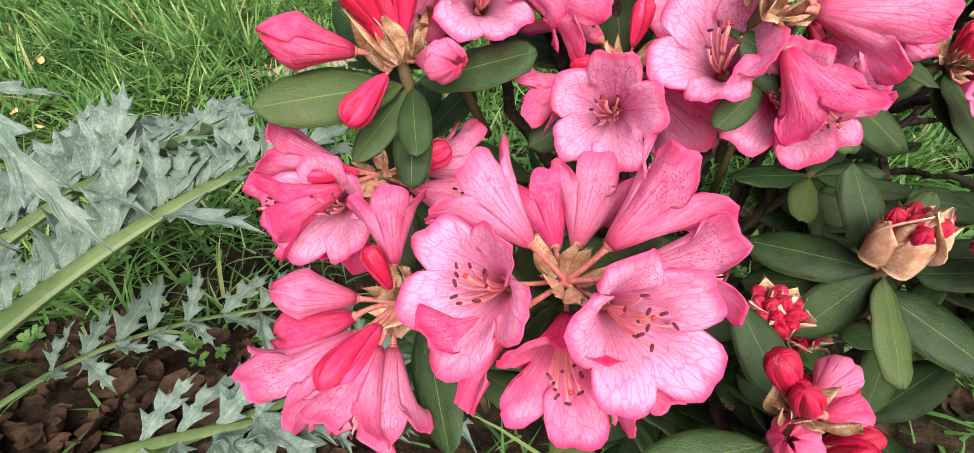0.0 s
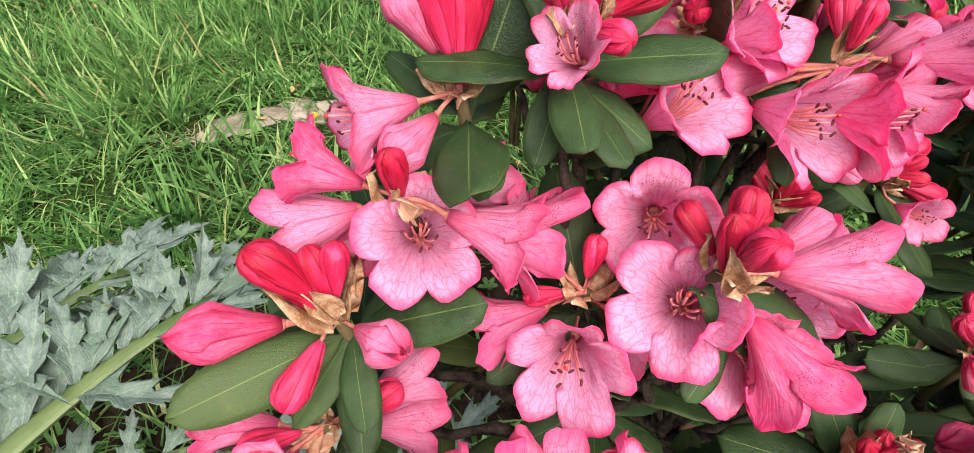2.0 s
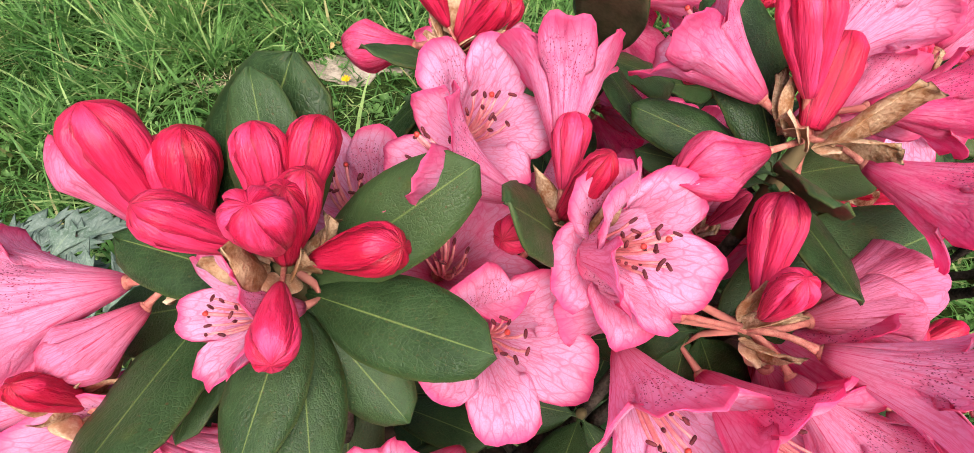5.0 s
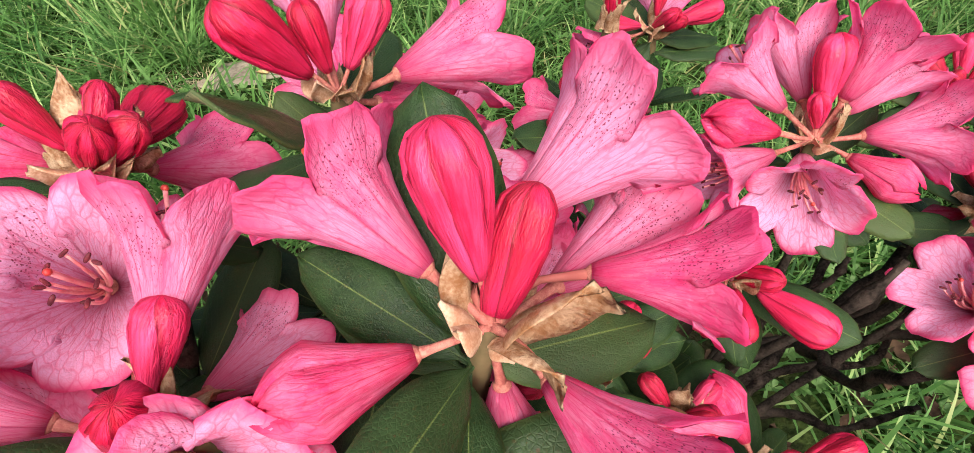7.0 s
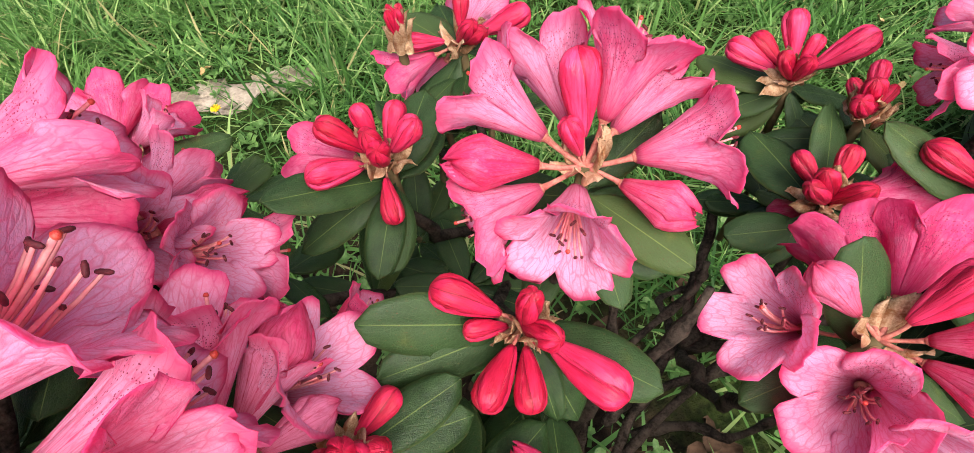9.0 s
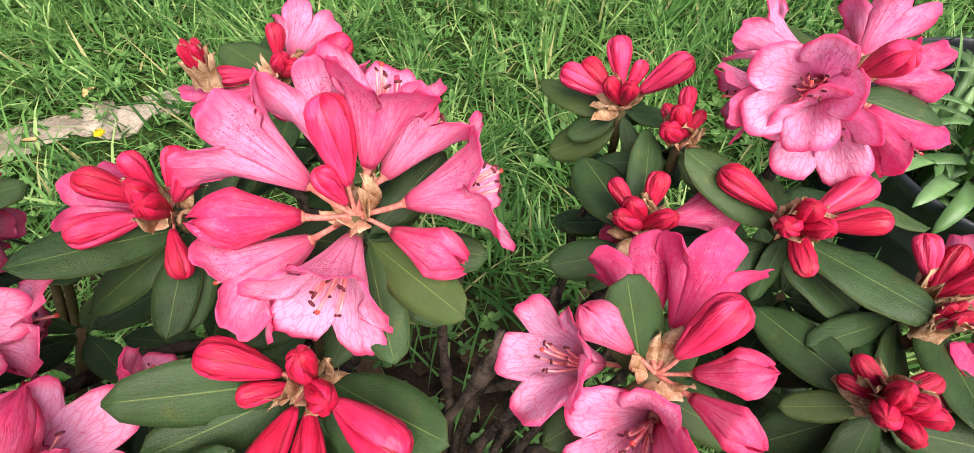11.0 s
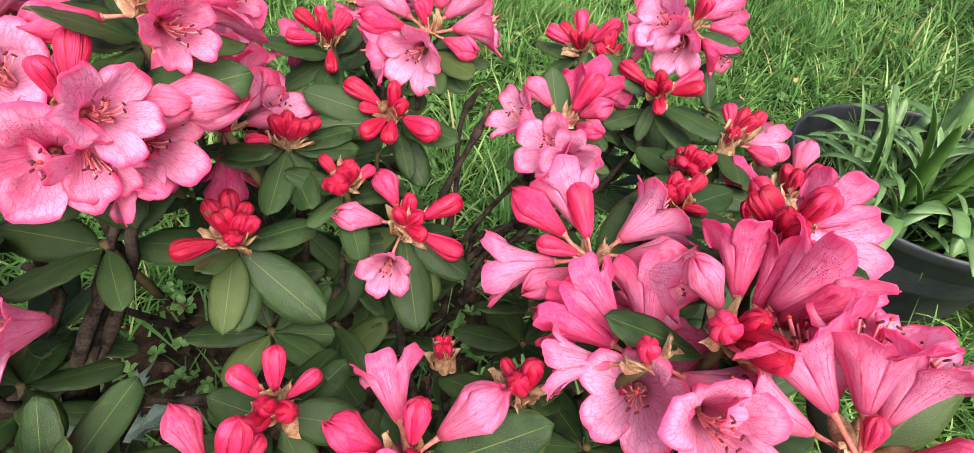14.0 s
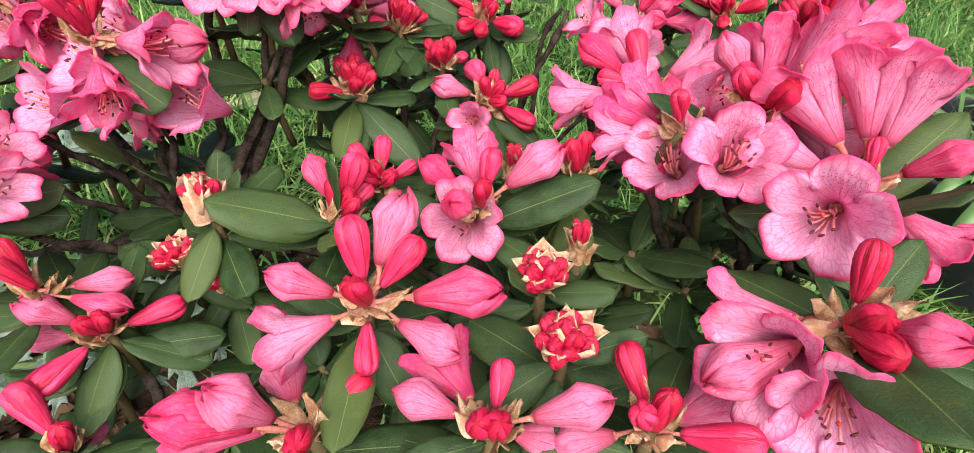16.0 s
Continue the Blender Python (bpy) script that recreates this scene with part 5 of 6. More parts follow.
truss((0.237, 0.466, 0.488), [
    ("b", -0.023, 0.002, 0.026),
    ("b", -0.008, 0.012, 0.025),
    ("b", 0.010, 0.017, 0.021),
    ("b", 0.020, 0.001, 0.023),
    ("b", -0.029, -0.018, 0.013),
    ("b", 0.004, -0.027, -0.013),
    ("s", 0.003, -0.012, 0.020),
    ("s", -0.001, -0.006, 0.022),
    ("o", -0.041, 0.017, -0.009),
], [(-0.042, -0.031, 0.018), (-0.004, -0.048, -0.022), (0.018, 0.046, 0.004), (-0.050, 0.019, 0.011), (-0.049, -0.028, -0.020)], exact=True)
truss((0.272, 0.560, 0.482), [
    ("b", 0.041, 0.009, 0.011),
    ("b", 0.003, 0.014, 0.022),
    ("b", -0.032, -0.007, 0.007),
    ("o", 0.010, 0.050, -0.009),
    ("o", -0.042, -0.016, -0.011),
    ("s", 0.013, -0.012, 0.013),
    ("o", -0.027, 0.012, -0.043),
    ("s", 0.007, -0.012, 0.017),
], [(-0.041, 0.043, 0.003), (-0.047, -0.018, 0.005), (0.050, 0.031, -0.012), (-0.059, -0.035, -0.001), (-0.017, 0.057, -0.001)])
truss((0.296, 0.390, 0.470), [
    ("b", -0.024, -0.005, 0.008),
    ("b", -0.034, 0.009, 0.022),
    ("b", -0.018, -0.034, 0.003),
    ("b", 0.001, -0.035, -0.001),
    ("b", 0.035, -0.033, 0.005),
    ("s", 0.003, 0.000, 0.023),
    ("s", 0.010, -0.013, 0.016),
], [(-0.059, -0.009, 0.024), (0.048, -0.029, 0.002), (-0.044, -0.007, -0.032), (0.012, -0.031, -0.038), (-0.055, -0.023, 0.005)], exact=True)
truss((0.423, 0.373, 0.478), [
    ("f", -0.043, 0.011, 0.003, 0.002, 0.013, -0.029),
    ("f", -0.018, -0.025, -0.001, 0.015, -0.001, -0.038),
    ("h", -0.027, 0.020, 0.025),
    ("b", 0.023, 0.009, 0.035),
    ("h", 0.029, -0.012, 0.024),
    ("h", 0.022, -0.031, 0.014),
    ("o", 0.031, 0.039, 0.014),
    ("o", 0.011, 0.051, -0.005),
    ("f", -0.000, -0.047, -0.006, 0.007, 0.004, -0.029),
], [(-0.010, 0.023, 0.031), (-0.042, -0.012, -0.033), (0.037, -0.025, -0.023)], exact=True)
truss((0.467, 0.544, 0.451), [
    ("b", -0.034, 0.024, 0.011),
    ("b", -0.020, 0.024, 0.017),
    ("b", -0.002, 0.023, 0.032),
    ("b", 0.011, 0.010, 0.023),
    ("b", 0.033, -0.003, 0.032),
    ("s", -0.002, -0.009, 0.020),
    ("s", -0.012, -0.002, 0.018),
], [(-0.039, 0.045, -0.003), (0.008, -0.030, -0.020), (0.055, 0.013, -0.021), (-0.032, 0.002, -0.015)])
truss((0.450, 0.453, 0.452), [
    ("b", 0.010, 0.017, 0.022),
    ("b", -0.011, 0.024, 0.012),
    ("s", -0.009, 0.001, 0.020),
    ("s", 0.005, -0.009, 0.020),
    ("o", 0.045, 0.007, -0.000),
    ("h", -0.007, 0.018, -0.036),
    ("s", -0.015, -0.003, 0.016),
], [(-0.013, 0.059, 0.002), (0.019, 0.051, 0.024), (-0.027, -0.015, -0.020), (0.051, -0.005, -0.032)])
truss((0.483, 0.499, 0.463), [
    ("b", 0.004, 0.016, 0.023),
    ("s", -0.005, 0.014, 0.010),
    ("s", -0.006, -0.000, 0.021),
    ("s", -0.014, -0.007, 0.016),
    ("s", 0.009, 0.004, 0.013),
], [(0.013, -0.040, -0.014), (-0.002, 0.039, -0.046)])
truss((0.546, 0.488, 0.504), [
    ("f", -0.036, -0.018, 0.012, 0.004, 0.014, -0.010),
    ("f", -0.022, -0.029, -0.006, 0.010, 0.015, -0.016),
    ("o", -0.048, 0.010, -0.017),
    ("o", -0.033, 0.039, 0.005),
    ("o", 0.038, 0.034, 0.009),
    ("o", 0.046, 0.004, -0.002),
    ("o", 0.024, -0.036, -0.017),
    ("b", -0.004, -0.022, 0.033),
], [(0.035, -0.031, 0.001), (-0.002, 0.060, 0.002), (0.055, 0.013, 0.021)])
truss((0.196, 0.335, 0.492), [
    ("h", 0.017, 0.047, 0.010),
    ("f", 0.032, 0.035, 0.000, -0.015, 0.029, -0.029),
    ("f", -0.005, 0.037, 0.039, -0.018, 0.014, -0.009),
    ("o", -0.000, 0.050, 0.027),
    ("o", 0.016, 0.041, 0.005),
    ("h", 0.034, 0.024, -0.007),
    ("o", -0.034, 0.033, -0.003),
    ("o", -0.011, -0.001, -0.049),
    ("b", 0.018, 0.006, 0.023),
    ("b", 0.012, -0.021, 0.017),
    ("h", 0.021, 0.052, 0.009),
], [(0.012, 0.045, 0.031), (0.037, -0.025, 0.004)], exact=True)
truss((0.230, 0.343, 0.477), [
    ("s", 0.012, -0.005, 0.017),
    ("b", 0.019, 0.021, 0.003),
    ("b", -0.021, -0.013, 0.009),
    ("s", -0.000, -0.007, 0.021),
    ("b", -0.023, 0.028, -0.016),
    ("s", 0.007, -0.003, 0.021),
    ("s", 0.017, -0.002, 0.014),
], [(0.040, 0.026, -0.000), (0.044, 0.015, -0.009), (-0.030, -0.028, 0.012), (-0.003, -0.049, -0.014), (0.025, -0.027, -0.023)])
truss((0.269, 0.324, 0.454), [
    ("b", -0.016, 0.014, 0.015),
    ("s", 0.004, -0.009, 0.020),
    ("b", 0.018, 0.018, 0.002),
    ("s", -0.005, -0.015, 0.015),
    ("b", 0.004, -0.029, 0.026),
    ("s", 0.010, -0.004, 0.019),
    ("s", 0.007, -0.002, 0.021),
], [(-0.035, -0.003, 0.020), (-0.010, 0.054, -0.025), (-0.019, -0.030, 0.000)])
truss((0.310, 0.309, 0.432), [
    ("h", -0.044, -0.006, 0.016),
    ("h", -0.020, 0.040, 0.015),
    ("b", 0.040, 0.017, 0.010),
    ("b", 0.041, -0.016, -0.013),
    ("f", -0.007, -0.051, 0.006, -0.006, -0.014, -0.008),
    ("s", 0.005, 0.005, 0.021),
    ("s", 0.012, -0.008, 0.017),
    ("s", -0.002, -0.008, 0.020),
    ("s", 0.014, -0.016, 0.007),
], [(0.013, -0.063, -0.028), (-0.051, 0.004, -0.032), (0.046, -0.025, -0.017), (-0.001, 0.059, -0.013)])
truss((0.513, 0.434, 0.468), [
    ("b", -0.030, 0.027, 0.014),
    ("b", 0.031, -0.012, 0.015),
    ("b", 0.036, 0.011, 0.014),
    ("s", -0.015, -0.008, 0.014),
    ("s", -0.005, -0.005, 0.021),
    ("s", -0.004, -0.021, -0.003),
    ("s", -0.001, -0.013, 0.017),
], [(0.043, -0.048, 0.001), (-0.041, 0.037, 0.025), (-0.014, -0.022, -0.025)])
truss((0.524, 0.357, 0.448), [
    ("s", -0.006, 0.016, 0.007),
    ("s", -0.015, -0.007, 0.015),
    ("s", -0.008, -0.015, 0.014),
    ("s", 0.001, -0.011, 0.019),
    ("s", -0.012, 0.011, -0.000),
    ("s", 0.014, 0.003, 0.012),
    ("s", -0.008, -0.001, 0.021),
    ("s", -0.003, -0.006, 0.021),
], [(-0.024, 0.055, -0.008), (-0.023, -0.032, -0.024), (0.040, 0.042, -0.015), (-0.033, 0.008, -0.012)])
truss((0.570, 0.398, 0.450), [
    ("b", -0.001, 0.023, 0.020),
    ("b", 0.020, 0.004, 0.024),
    ("s", 0.009, 0.012, 0.018),
    ("s", 0.009, -0.002, 0.020),
    ("h", 0.043, -0.008, -0.016),
    ("o", 0.047, 0.015, -0.016),
], [(-0.010, -0.058, 0.012), (-0.009, 0.052, -0.028)])
truss((0.586, 0.330, 0.452), [
    ("h", 0.022, 0.034, 0.024),
    ("b", 0.018, 0.005, 0.022),
    ("s", -0.009, 0.003, 0.020),
    ("s", -0.005, -0.004, 0.021),
    ("h", 0.007, -0.028, -0.030),
    ("b", 0.021, -0.038, 0.011),
    ("h", 0.047, -0.000, 0.001),
    ("o", -0.019, 0.037, -0.018),
], [(0.027, -0.045, 0.018), (-0.031, 0.017, -0.015), (0.024, 0.054, -0.010)])
truss((0.481, 0.286, 0.479), [
    ("s", -0.010, 0.013, -0.001),
    ("s", -0.011, -0.008, 0.017),
    ("b", 0.018, 0.010, 0.015),
    ("s", 0.012, -0.011, 0.005),
    ("s", -0.006, 0.000, 0.021),
    ("s", -0.003, -0.007, 0.021),
    ("s", -0.014, -0.005, 0.016),
], [(0.029, -0.030, 0.016), (0.053, 0.027, -0.003), (-0.025, -0.019, 0.018), (0.011, 0.036, -0.047)])
truss((0.547, 0.299, 0.448), [
    ("b", 0.019, 0.006, 0.017),
    ("s", -0.013, -0.016, 0.007),
    ("b", -0.019, -0.010, -0.015),
    ("s", -0.009, -0.000, 0.020),
    ("o", 0.040, -0.012, -0.031),
], [(0.023, -0.024, 0.014), (0.022, 0.036, -0.043)])
truss((0.421, 0.239, 0.481), [
    ("b", -0.008, 0.033, 0.026),
    ("b", -0.030, 0.007, 0.005),
    ("h", -0.042, 0.034, 0.018),
    ("o", -0.013, 0.047, 0.019),
    ("o", -0.056, 0.001, -0.011),
    ("o", 0.044, 0.022, 0.020),
    ("h", 0.044, -0.012, 0.019),
    ("h", -0.038, -0.019, -0.007),
    ("o", 0.017, -0.013, -0.043),
    ("o", 0.041, -0.030, 0.013),
    ("o", -0.015, -0.014, -0.040),
], [(0.018, 0.042, 0.036), (-0.063, 0.023, 0.016), (0.017, -0.017, -0.044)], exact=True)
truss((0.498, 0.218, 0.525), [
    ("b", -0.009, 0.025, 0.012),
    ("s", -0.012, 0.008, 0.017),
    ("b", -0.000, -0.010, 0.034),
    ("s", -0.010, -0.008, 0.018),
    ("o", 0.044, 0.028, -0.007),
    ("o", 0.049, 0.007, -0.017),
    ("s", -0.015, 0.009, 0.013),
    ("s", -0.007, -0.013, 0.017),
], [(0.022, -0.026, 0.011), (0.010, 0.035, -0.048)])
truss((0.468, 0.178, 0.503), [
    ("o", 0.013, 0.043, 0.021),
    ("o", 0.030, 0.026, 0.024),
    ("h", -0.022, 0.018, 0.031),
    ("s", 0.000, -0.023, 0.022),
    ("h", 0.040, -0.004, 0.037),
    ("o", 0.036, 0.012, 0.041),
    ("o", 0.000, 0.015, -0.046),
    ("s", 0.000, -0.007, 0.022),
    ("h", 0.040, 0.021, -0.002),
    ("b", -0.019, -0.013, 0.026),
    ("o", 0.048, 0.001, -0.015),
], [(0.047, 0.018, -0.000), (0.034, -0.001, -0.036)], exact=True)
truss((0.503, 0.129, 0.494), [
    ("o", -0.029, 0.042, 0.033),
    ("o", -0.003, 0.034, 0.047),
    ("o", 0.014, 0.023, 0.045),
    ("f", -0.034, -0.038, 0.005, -0.001, 0.004, -0.011),
    ("o", 0.031, -0.028, -0.015),
    ("h", 0.028, -0.010, 0.027),
    ("o", -0.040, 0.031, 0.000),
    ("b", 0.001, 0.008, 0.020),
    ("o", 0.036, -0.008, -0.034),
], [(-0.040, 0.028, 0.021), (0.041, 0.024, 0.028), (0.008, -0.039, 0.030), (0.003, -0.028, 0.010)], exact=True)
truss((0.431, 0.169, 0.492), [
    ("f", -0.008, -0.015, -0.004, 0.014, 0.016, -0.044),
    ("f", 0.019, -0.038, 0.014, 0.023, -0.000, -0.026),
    ("b", -0.007, -0.004, 0.025),
    ("o", -0.040, 0.009, -0.013),
    ("o", -0.023, 0.051, -0.003),
    ("o", -0.031, 0.037, -0.013),
    ("h", -0.012, 0.006, -0.043),
    ("o", 0.048, -0.009, -0.013),
    ("o", 0.019, 0.054, -0.011),
], [(-0.029, 0.012, -0.039), (0.049, 0.009, -0.017)], exact=True)
truss((0.207, 0.278, 0.448), [
    ("s", -0.003, 0.020, 0.018),
    ("s", 0.003, 0.001, 0.022),
    ("s", 0.011, -0.001, 0.019),
    ("s", 0.017, 0.002, 0.014),
    ("b", -0.026, -0.021, 0.010),
    ("s", 0.009, 0.012, 0.016),
    ("s", -0.001, -0.003, 0.022),
    ("s", 0.010, -0.013, 0.015),
    ("s", -0.012, 0.011, 0.018),
], [(0.054, -0.031, -0.036), (0.002, -0.050, -0.020), (0.043, 0.027, -0.003), (-0.060, -0.003, 0.007), (0.004, -0.038, 0.029)])
truss((0.329, 0.144, 0.452), [
    ("h", -0.033, 0.006, 0.024),
    ("b", 0.006, 0.014, 0.030),
    ("s", 0.003, -0.009, 0.021),
    ("h", 0.041, 0.018, 0.031),
    ("o", -0.015, 0.046, 0.011),
    ("f", -0.007, -0.020, 0.001, -0.008, 0.028, -0.028),
    ("h", -0.011, -0.032, 0.025),
], [(0.062, 0.006, 0.020), (-0.017, 0.002, -0.047), (0.025, -0.008, -0.043)], exact=True)
truss((0.381, 0.172, 0.460), [
    ("s", 0.003, 0.002, 0.022),
    ("s", -0.005, -0.005, 0.021),
    ("s", -0.008, 0.011, 0.008),
], [(-0.027, 0.014, -0.052), (0.027, 0.034, -0.041)])
truss((0.294, 0.058, 0.464), [
    ("h", 0.011, 0.033, 0.036),
    ("b", -0.008, 0.017, 0.034),
    ("h", -0.036, -0.007, 0.021),
    ("b", 0.021, 0.020, 0.022),
    ("s", 0.001, -0.009, 0.021),
    ("h", 0.056, 0.013, 0.006),
    ("h", 0.041, -0.011, -0.014),
    ("b", 0.006, -0.026, -0.012),
    ("o", -0.039, -0.017, -0.014),
], [(-0.048, 0.014, 0.002), (0.021, -0.024, -0.039)], exact=True)
truss((0.366, 0.095, 0.446), [
], [(0.035, 0.001, 0.007), (-0.011, -0.014, 0.031), (-0.024, 0.023, -0.050)], kind="opening")
truss((0.377, 0.054, 0.451), [
], [(-0.040, -0.015, -0.003), (0.033, 0.008, 0.013), (-0.006, 0.013, -0.058)], kind="opening")
truss((0.127, 0.069, 0.400), [
    ("h", -0.027, -0.007, 0.031),
    ("b", -0.001, 0.022, 0.018),
    ("b", 0.028, 0.030, -0.004),
    ("b", -0.013, -0.039, -0.002),
    ("s", 0.010, -0.003, 0.019),
    ("s", 0.004, -0.009, 0.020),
    ("h", -0.040, -0.011, 0.001),
], [(0.043, 0.010, -0.027), (-0.016, 0.053, 0.023), (0.002, -0.043, -0.019)])
truss((0.352, 0.021, 0.445), [
    ("b", 0.002, 0.022, 0.014),
    ("h", -0.040, 0.010, 0.001),
    ("h", 0.044, 0.010, 0.014),
    ("s", -0.003, -0.009, 0.020),
    ("s", 0.004, -0.009, 0.020),
    ("o", -0.031, 0.038, -0.016),
    ("h", 0.025, 0.012, -0.030),
], [(-0.033, -0.015, 0.002), (0.012, 0.048, -0.034)])
truss((0.413, 0.031, 0.440), [
    ("b", -0.012, 0.027, 0.018),
    ("s", 0.002, 0.001, 0.022),
    ("b", -0.009, -0.007, 0.025),
    ("o", 0.037, 0.029, -0.022),
    ("b", 0.036, -0.008, 0.014),
    ("h", -0.037, -0.002, -0.019),
], [(0.026, 0.053, -0.009), (-0.015, 0.042, -0.040)])
truss((0.477, 0.060, 0.480), [
    ("f", -0.033, -0.017, -0.010, 0.008, 0.016, -0.027),
    ("o", -0.039, 0.015, -0.018),
    ("b", 0.003, 0.014, 0.029),
    ("s", -0.003, -0.013, 0.019),
    ("s", -0.001, -0.023, 0.013),
    ("h", 0.011, -0.029, 0.028),
    ("f", -0.013, -0.038, -0.012, 0.014, 0.008, -0.028),
    ("h", -0.046, -0.015, -0.027),
], [(-0.001, -0.053, 0.028), (0.020, -0.012, -0.044)], exact=True)
truss((0.133, 0.128, 0.396), [
], [(-0.058, 0.015, 0.004), (-0.013, -0.032, -0.011), (0.038, 0.000, -0.028)], kind="opening")
truss((0.280, 0.012, 0.441), [
    ("h", -0.020, -0.011, 0.041),
    ("h", -0.030, 0.035, -0.011),
    ("b", 0.020, 0.023, 0.006),
    ("o", -0.045, -0.006, 0.001),
    ("s", 0.007, -0.012, 0.017),
    ("h", -0.043, -0.015, 0.028),
], [(-0.059, 0.009, 0.004), (0.023, 0.028, -0.048)])
truss((0.134, 0.014, 0.374), [
    ("b", -0.024, 0.015, 0.034),
    ("h", -0.018, 0.026, -0.027),
    ("s", 0.007, 0.003, 0.021),
], [(0.027, 0.020, -0.013), (-0.049, 0.030, -0.017), (-0.026, -0.010, 0.023)])
truss((0.144, 0.411, 0.509), [
    ("f", 0.045, -0.001, -0.002, -0.006, 0.012, -0.020),
    ("f", 0.022, 0.002, 0.012, -0.020, 0.016, -0.021),
    ("o", 0.019, 0.043, 0.003),
    ("o", -0.013, 0.046, -0.008),
    ("o", 0.047, 0.017, -0.039),
    ("h", 0.039, 0.030, -0.010),
    ("o", 0.028, -0.007, -0.038),
    ("o", -0.005, 0.007, -0.039),
], [(0.025, 0.001, -0.043), (0.001, 0.024, -0.044)], exact=True)
truss((0.082, 0.497, 0.464), [
    ("o", 0.029, 0.028, 0.012),
    ("o", 0.031, 0.009, -0.027),
    ("o", -0.014, 0.049, 0.007),
    ("o", -0.031, 0.034, 0.001),
    ("o", 0.011, 0.050, -0.008),
    ("h", 0.015, -0.000, 0.030),
    ("o", -0.012, 0.002, -0.044),
    ("o", 0.014, 0.031, -0.040),
    ("o", -0.005, 0.042, -0.016),
    ("o", 0.020, 0.024, -0.033),
    ("h", 0.039, -0.010, -0.034),
    ("o", -0.031, 0.042, 0.001),
    ("o", -0.042, 0.017, -0.004),
], [(0.016, 0.058, 0.003), (0.045, 0.007, -0.032), (-0.055, 0.013, -0.020)])
truss((0.241, 0.545, 0.490), [
], [], kind="closed")
truss((0.560, 0.384, 0.445), [
], [], kind="closed")
truss((0.384, 0.126, 0.436), [
], [], kind="closed")
truss((0.342, 0.202, 0.431), [
], [], kind="closed")
truss((0.206, 0.378, 0.456), [
    ("b", 0.017, 0.040, -0.010),
    ("o", 0.030, 0.027, 0.011),
    ("h", -0.016, 0.027, 0.014),
], [])

put_leaves()


# ---- leafy shoots under the flower heads, and the branches ----
def leafy_shoot(at, axis, count, size, seed):
    rnd = random.Random(seed)
    top = tagged(new("leafy_shoot"), "rhododendron shoot with a whorl of dark leathery green leaves", "leaves", "leafy shoots on the shrub")
    top.location = at
    axis = Vector(axis).normalized()
    side = axis.orthogonal().normalized()
    for q in range(count):
        a, tilt = q * 2.4 + rnd.uniform(-0.4, 0.4), rnd.uniform(0.85, 1.7)
        out = Matrix.Rotation(a, 3, axis) @ side
        d = axis * math.cos(tilt) + out * math.sin(tilt)
        d = d * size * rnd.uniform(0.8, 1.15)
        if not crosses(Vector(at), d):
            child("leaf", rnd.choice(LEAF), top, aimed(d, axis, d.length, rnd.uniform(-0.3, 0.3)))
    v, f = tube([(0, 0, 0.004), -axis * 0.03, -axis * 0.06], [0.0022, 0.003, 0.003], 7)
    child("stem", mesh_of("stem", v, f, [shoot_skin]), top, Matrix())


def shoots():
    rnd = random.Random(21)
    for k, (hub, axis) in enumerate(HUBS[:]):
        for q in range(2):
            a = rnd.uniform(0, 6.283)
            at = hub + Vector((math.cos(a) * rnd.uniform(0.02, 0.05), math.sin(a) * rnd.uniform(0.02, 0.05), -rnd.uniform(0.07, 0.15)))
            if (at - Vector((0.40, 0.43, at.z))).length < 0.085 or any((at - h).length < 0.062 for h, _ in HUBS):
                continue
            leafy_shoot(at, (axis.x * 0.5 + math.cos(a) * 0.3, axis.y * 0.5 + math.sin(a) * 0.3, 1.0), rnd.randint(5, 7), 0.052, 300 + 2 * k + q)


shoots()


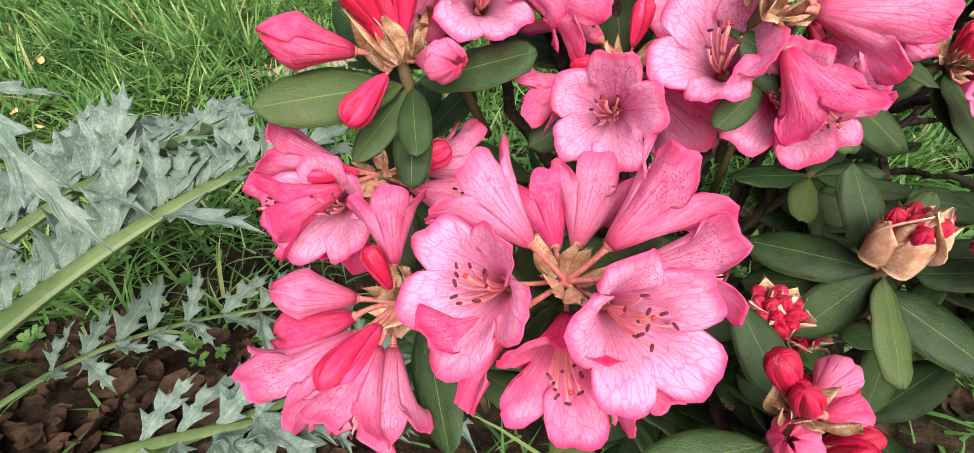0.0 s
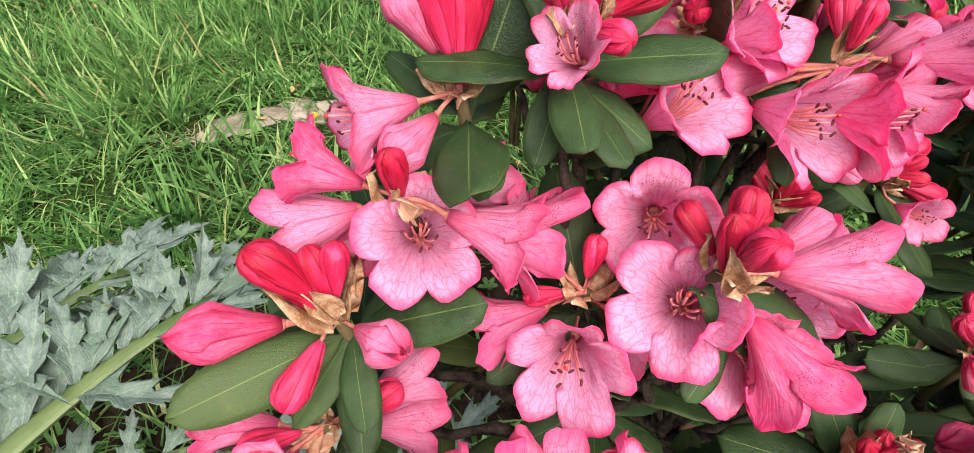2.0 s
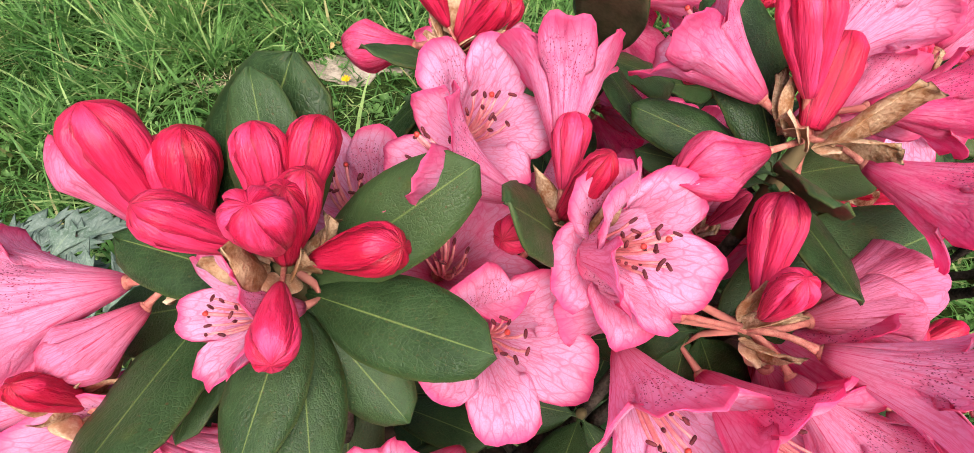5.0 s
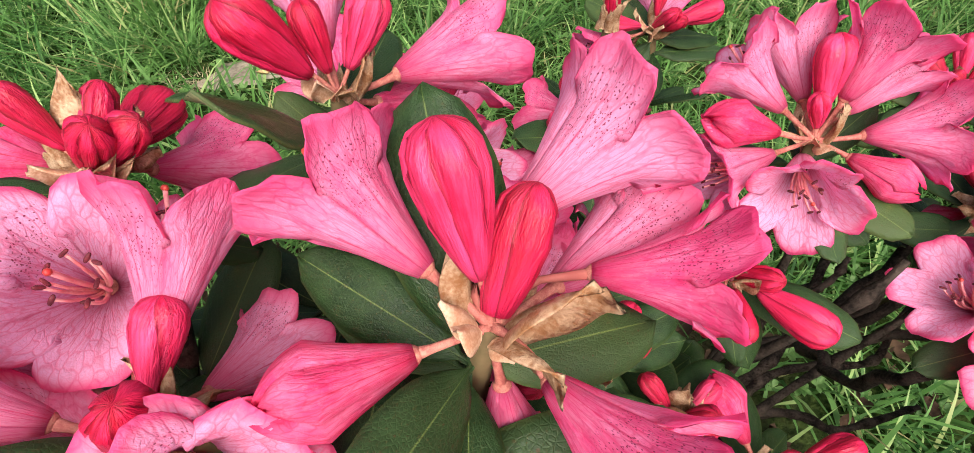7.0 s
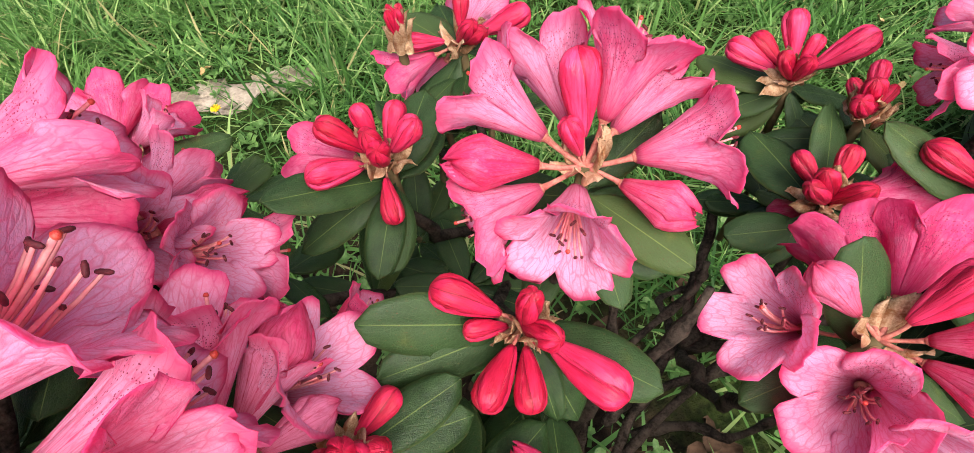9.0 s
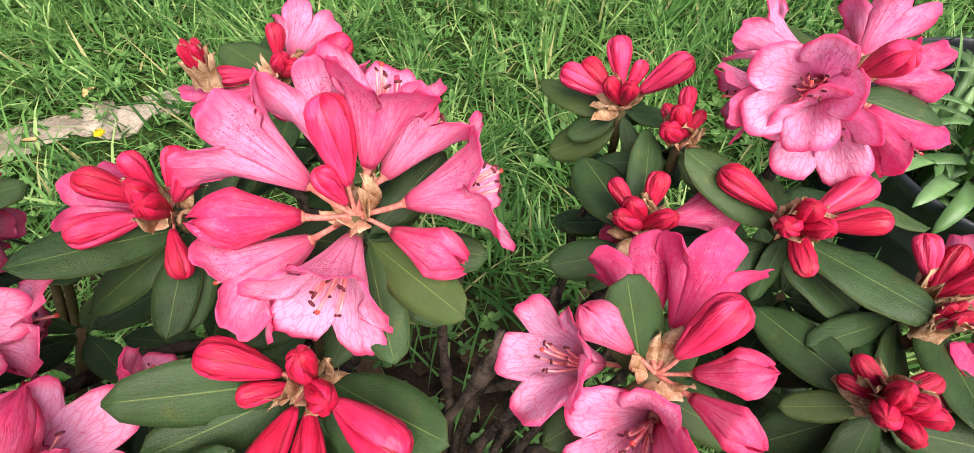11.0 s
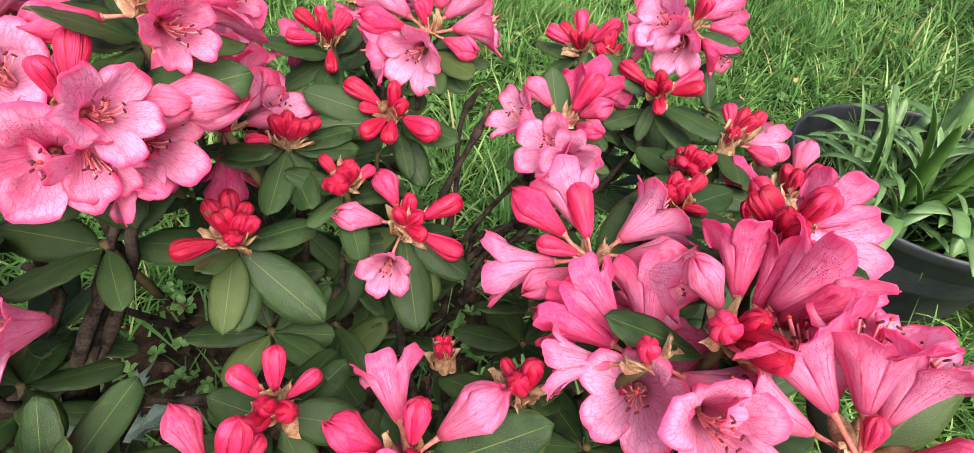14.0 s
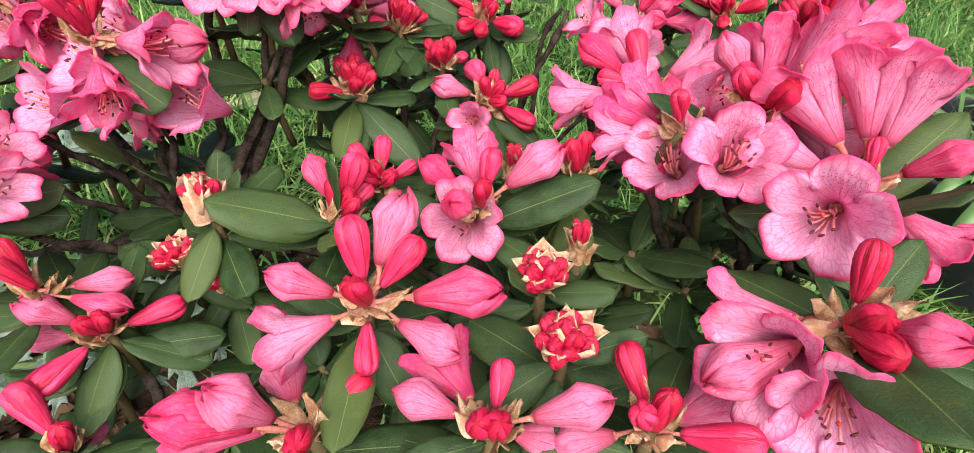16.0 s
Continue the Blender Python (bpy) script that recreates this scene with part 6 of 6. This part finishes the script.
def shrub():
    """Stool of dark crooked branches from the ground to each head."""
    rnd = random.Random(31)
    top = tagged(new("rhododendron_shrub"), "dark crooked bare branches of a low rhododendron shrub", "shrub")
    foot = Vector((0.27, 0.30, -0.01))
    limbs = []
    for k in range(9):
        a = k * 0.70 + 0.2
        q = 0.16 if k % 2 else 0.25
        end = foot + Vector((math.cos(a) * q * 1.25, math.sin(a) * q, 0.27 + 0.05 * (k % 3)))
        pts, rad = [], []
        for i in range(26):
            s = i / 25
            p = foot.lerp(end, s)
            p.x += (0.022 * math.sin(6 * s + k) + 0.010 * math.sin(17 * s + 2 * k)) * min(1, 2 * s)
            p.y += (0.022 * math.cos(5 * s + 2 * k) + 0.010 * math.cos(15 * s + k)) * min(1, 2 * s)
            p.z += 0.06 * math.sin(math.pi * s)
            pts.append(p), rad.append(0.0052 - 0.0024 * s + 0.0012 * rnd.uniform(-1, 1) + (0.0018 if i % 7 == 3 else 0))
        limbs.append(pts)
        v, f = tube(pts, rad, 9)
        child("branch", mesh_of("branch", v, f, [bark]), top, Matrix())
    for k, (a, e) in enumerate([((0.30, 0.34, 0.20), (0.46, 0.43, 0.40)), ((0.31, 0.36, 0.24), (0.42, 0.47, 0.38)), ((0.34, 0.36, 0.28), (0.50, 0.46, 0.33)), ((0.28, 0.36, 0.24), (0.37, 0.43, 0.46)), ((0.36, 0.39, 0.30), (0.44, 0.50, 0.30)), ((0.30, 0.36, 0.20), (0.36, 0.40, 0.47)), ((0.38, 0.38, 0.26), (0.52, 0.40, 0.26)), ((0.18, 0.20, 0.14), (0.10, 0.16, 0.34)), ((0.20, 0.22, 0.14), (0.14, 0.14, 0.30))]):
        pts, rad = [], []
        for i in range(25):
            s = i / 24
            p = Vector(a).lerp(Vector(e), s)
            p += Vector((math.sin(9 * s + k), math.cos(7 * s + 2 * k), math.sin(6 * s + 3 * k))) * 0.010
            pts.append(p), rad.append(0.0040 - 0.0020 * s + (0.0014 if i % 5 == 2 else 0) + 0.0005 * rnd.uniform(-1, 1))
        v, f = tube(pts, rad, 8)
        child("branch", mesh_of("branch", v, f, [bark]), top, Matrix())
    for tip in STEM_ENDS:
        best = min((p for pts in limbs for p in pts[10:]), key=lambda p: (p - tip).length + (0.2 if p.z > tip.z - 0.03 else 0))
        mid = best.lerp(tip, 0.55) + Vector((rnd.uniform(-0.02, 0.02), rnd.uniform(-0.02, 0.02), -0.03))
        pts, rad = [], []
        for i in range(9):
            s = i / 8
            p = bezier(best, mid, tip, s)
            p += Vector((rnd.uniform(-1, 1), rnd.uniform(-1, 1), rnd.uniform(-1, 1))) * 0.006 * math.sin(math.pi * s)
            pts.append(p), rad.append(0.0044 - 0.0016 * s + rnd.uniform(-0.0008, 0.0008))
        v, f = tube(pts, rad, 7)
        child("branch", mesh_of("branch", v, f, [bark]), top, Matrix())


shrub()
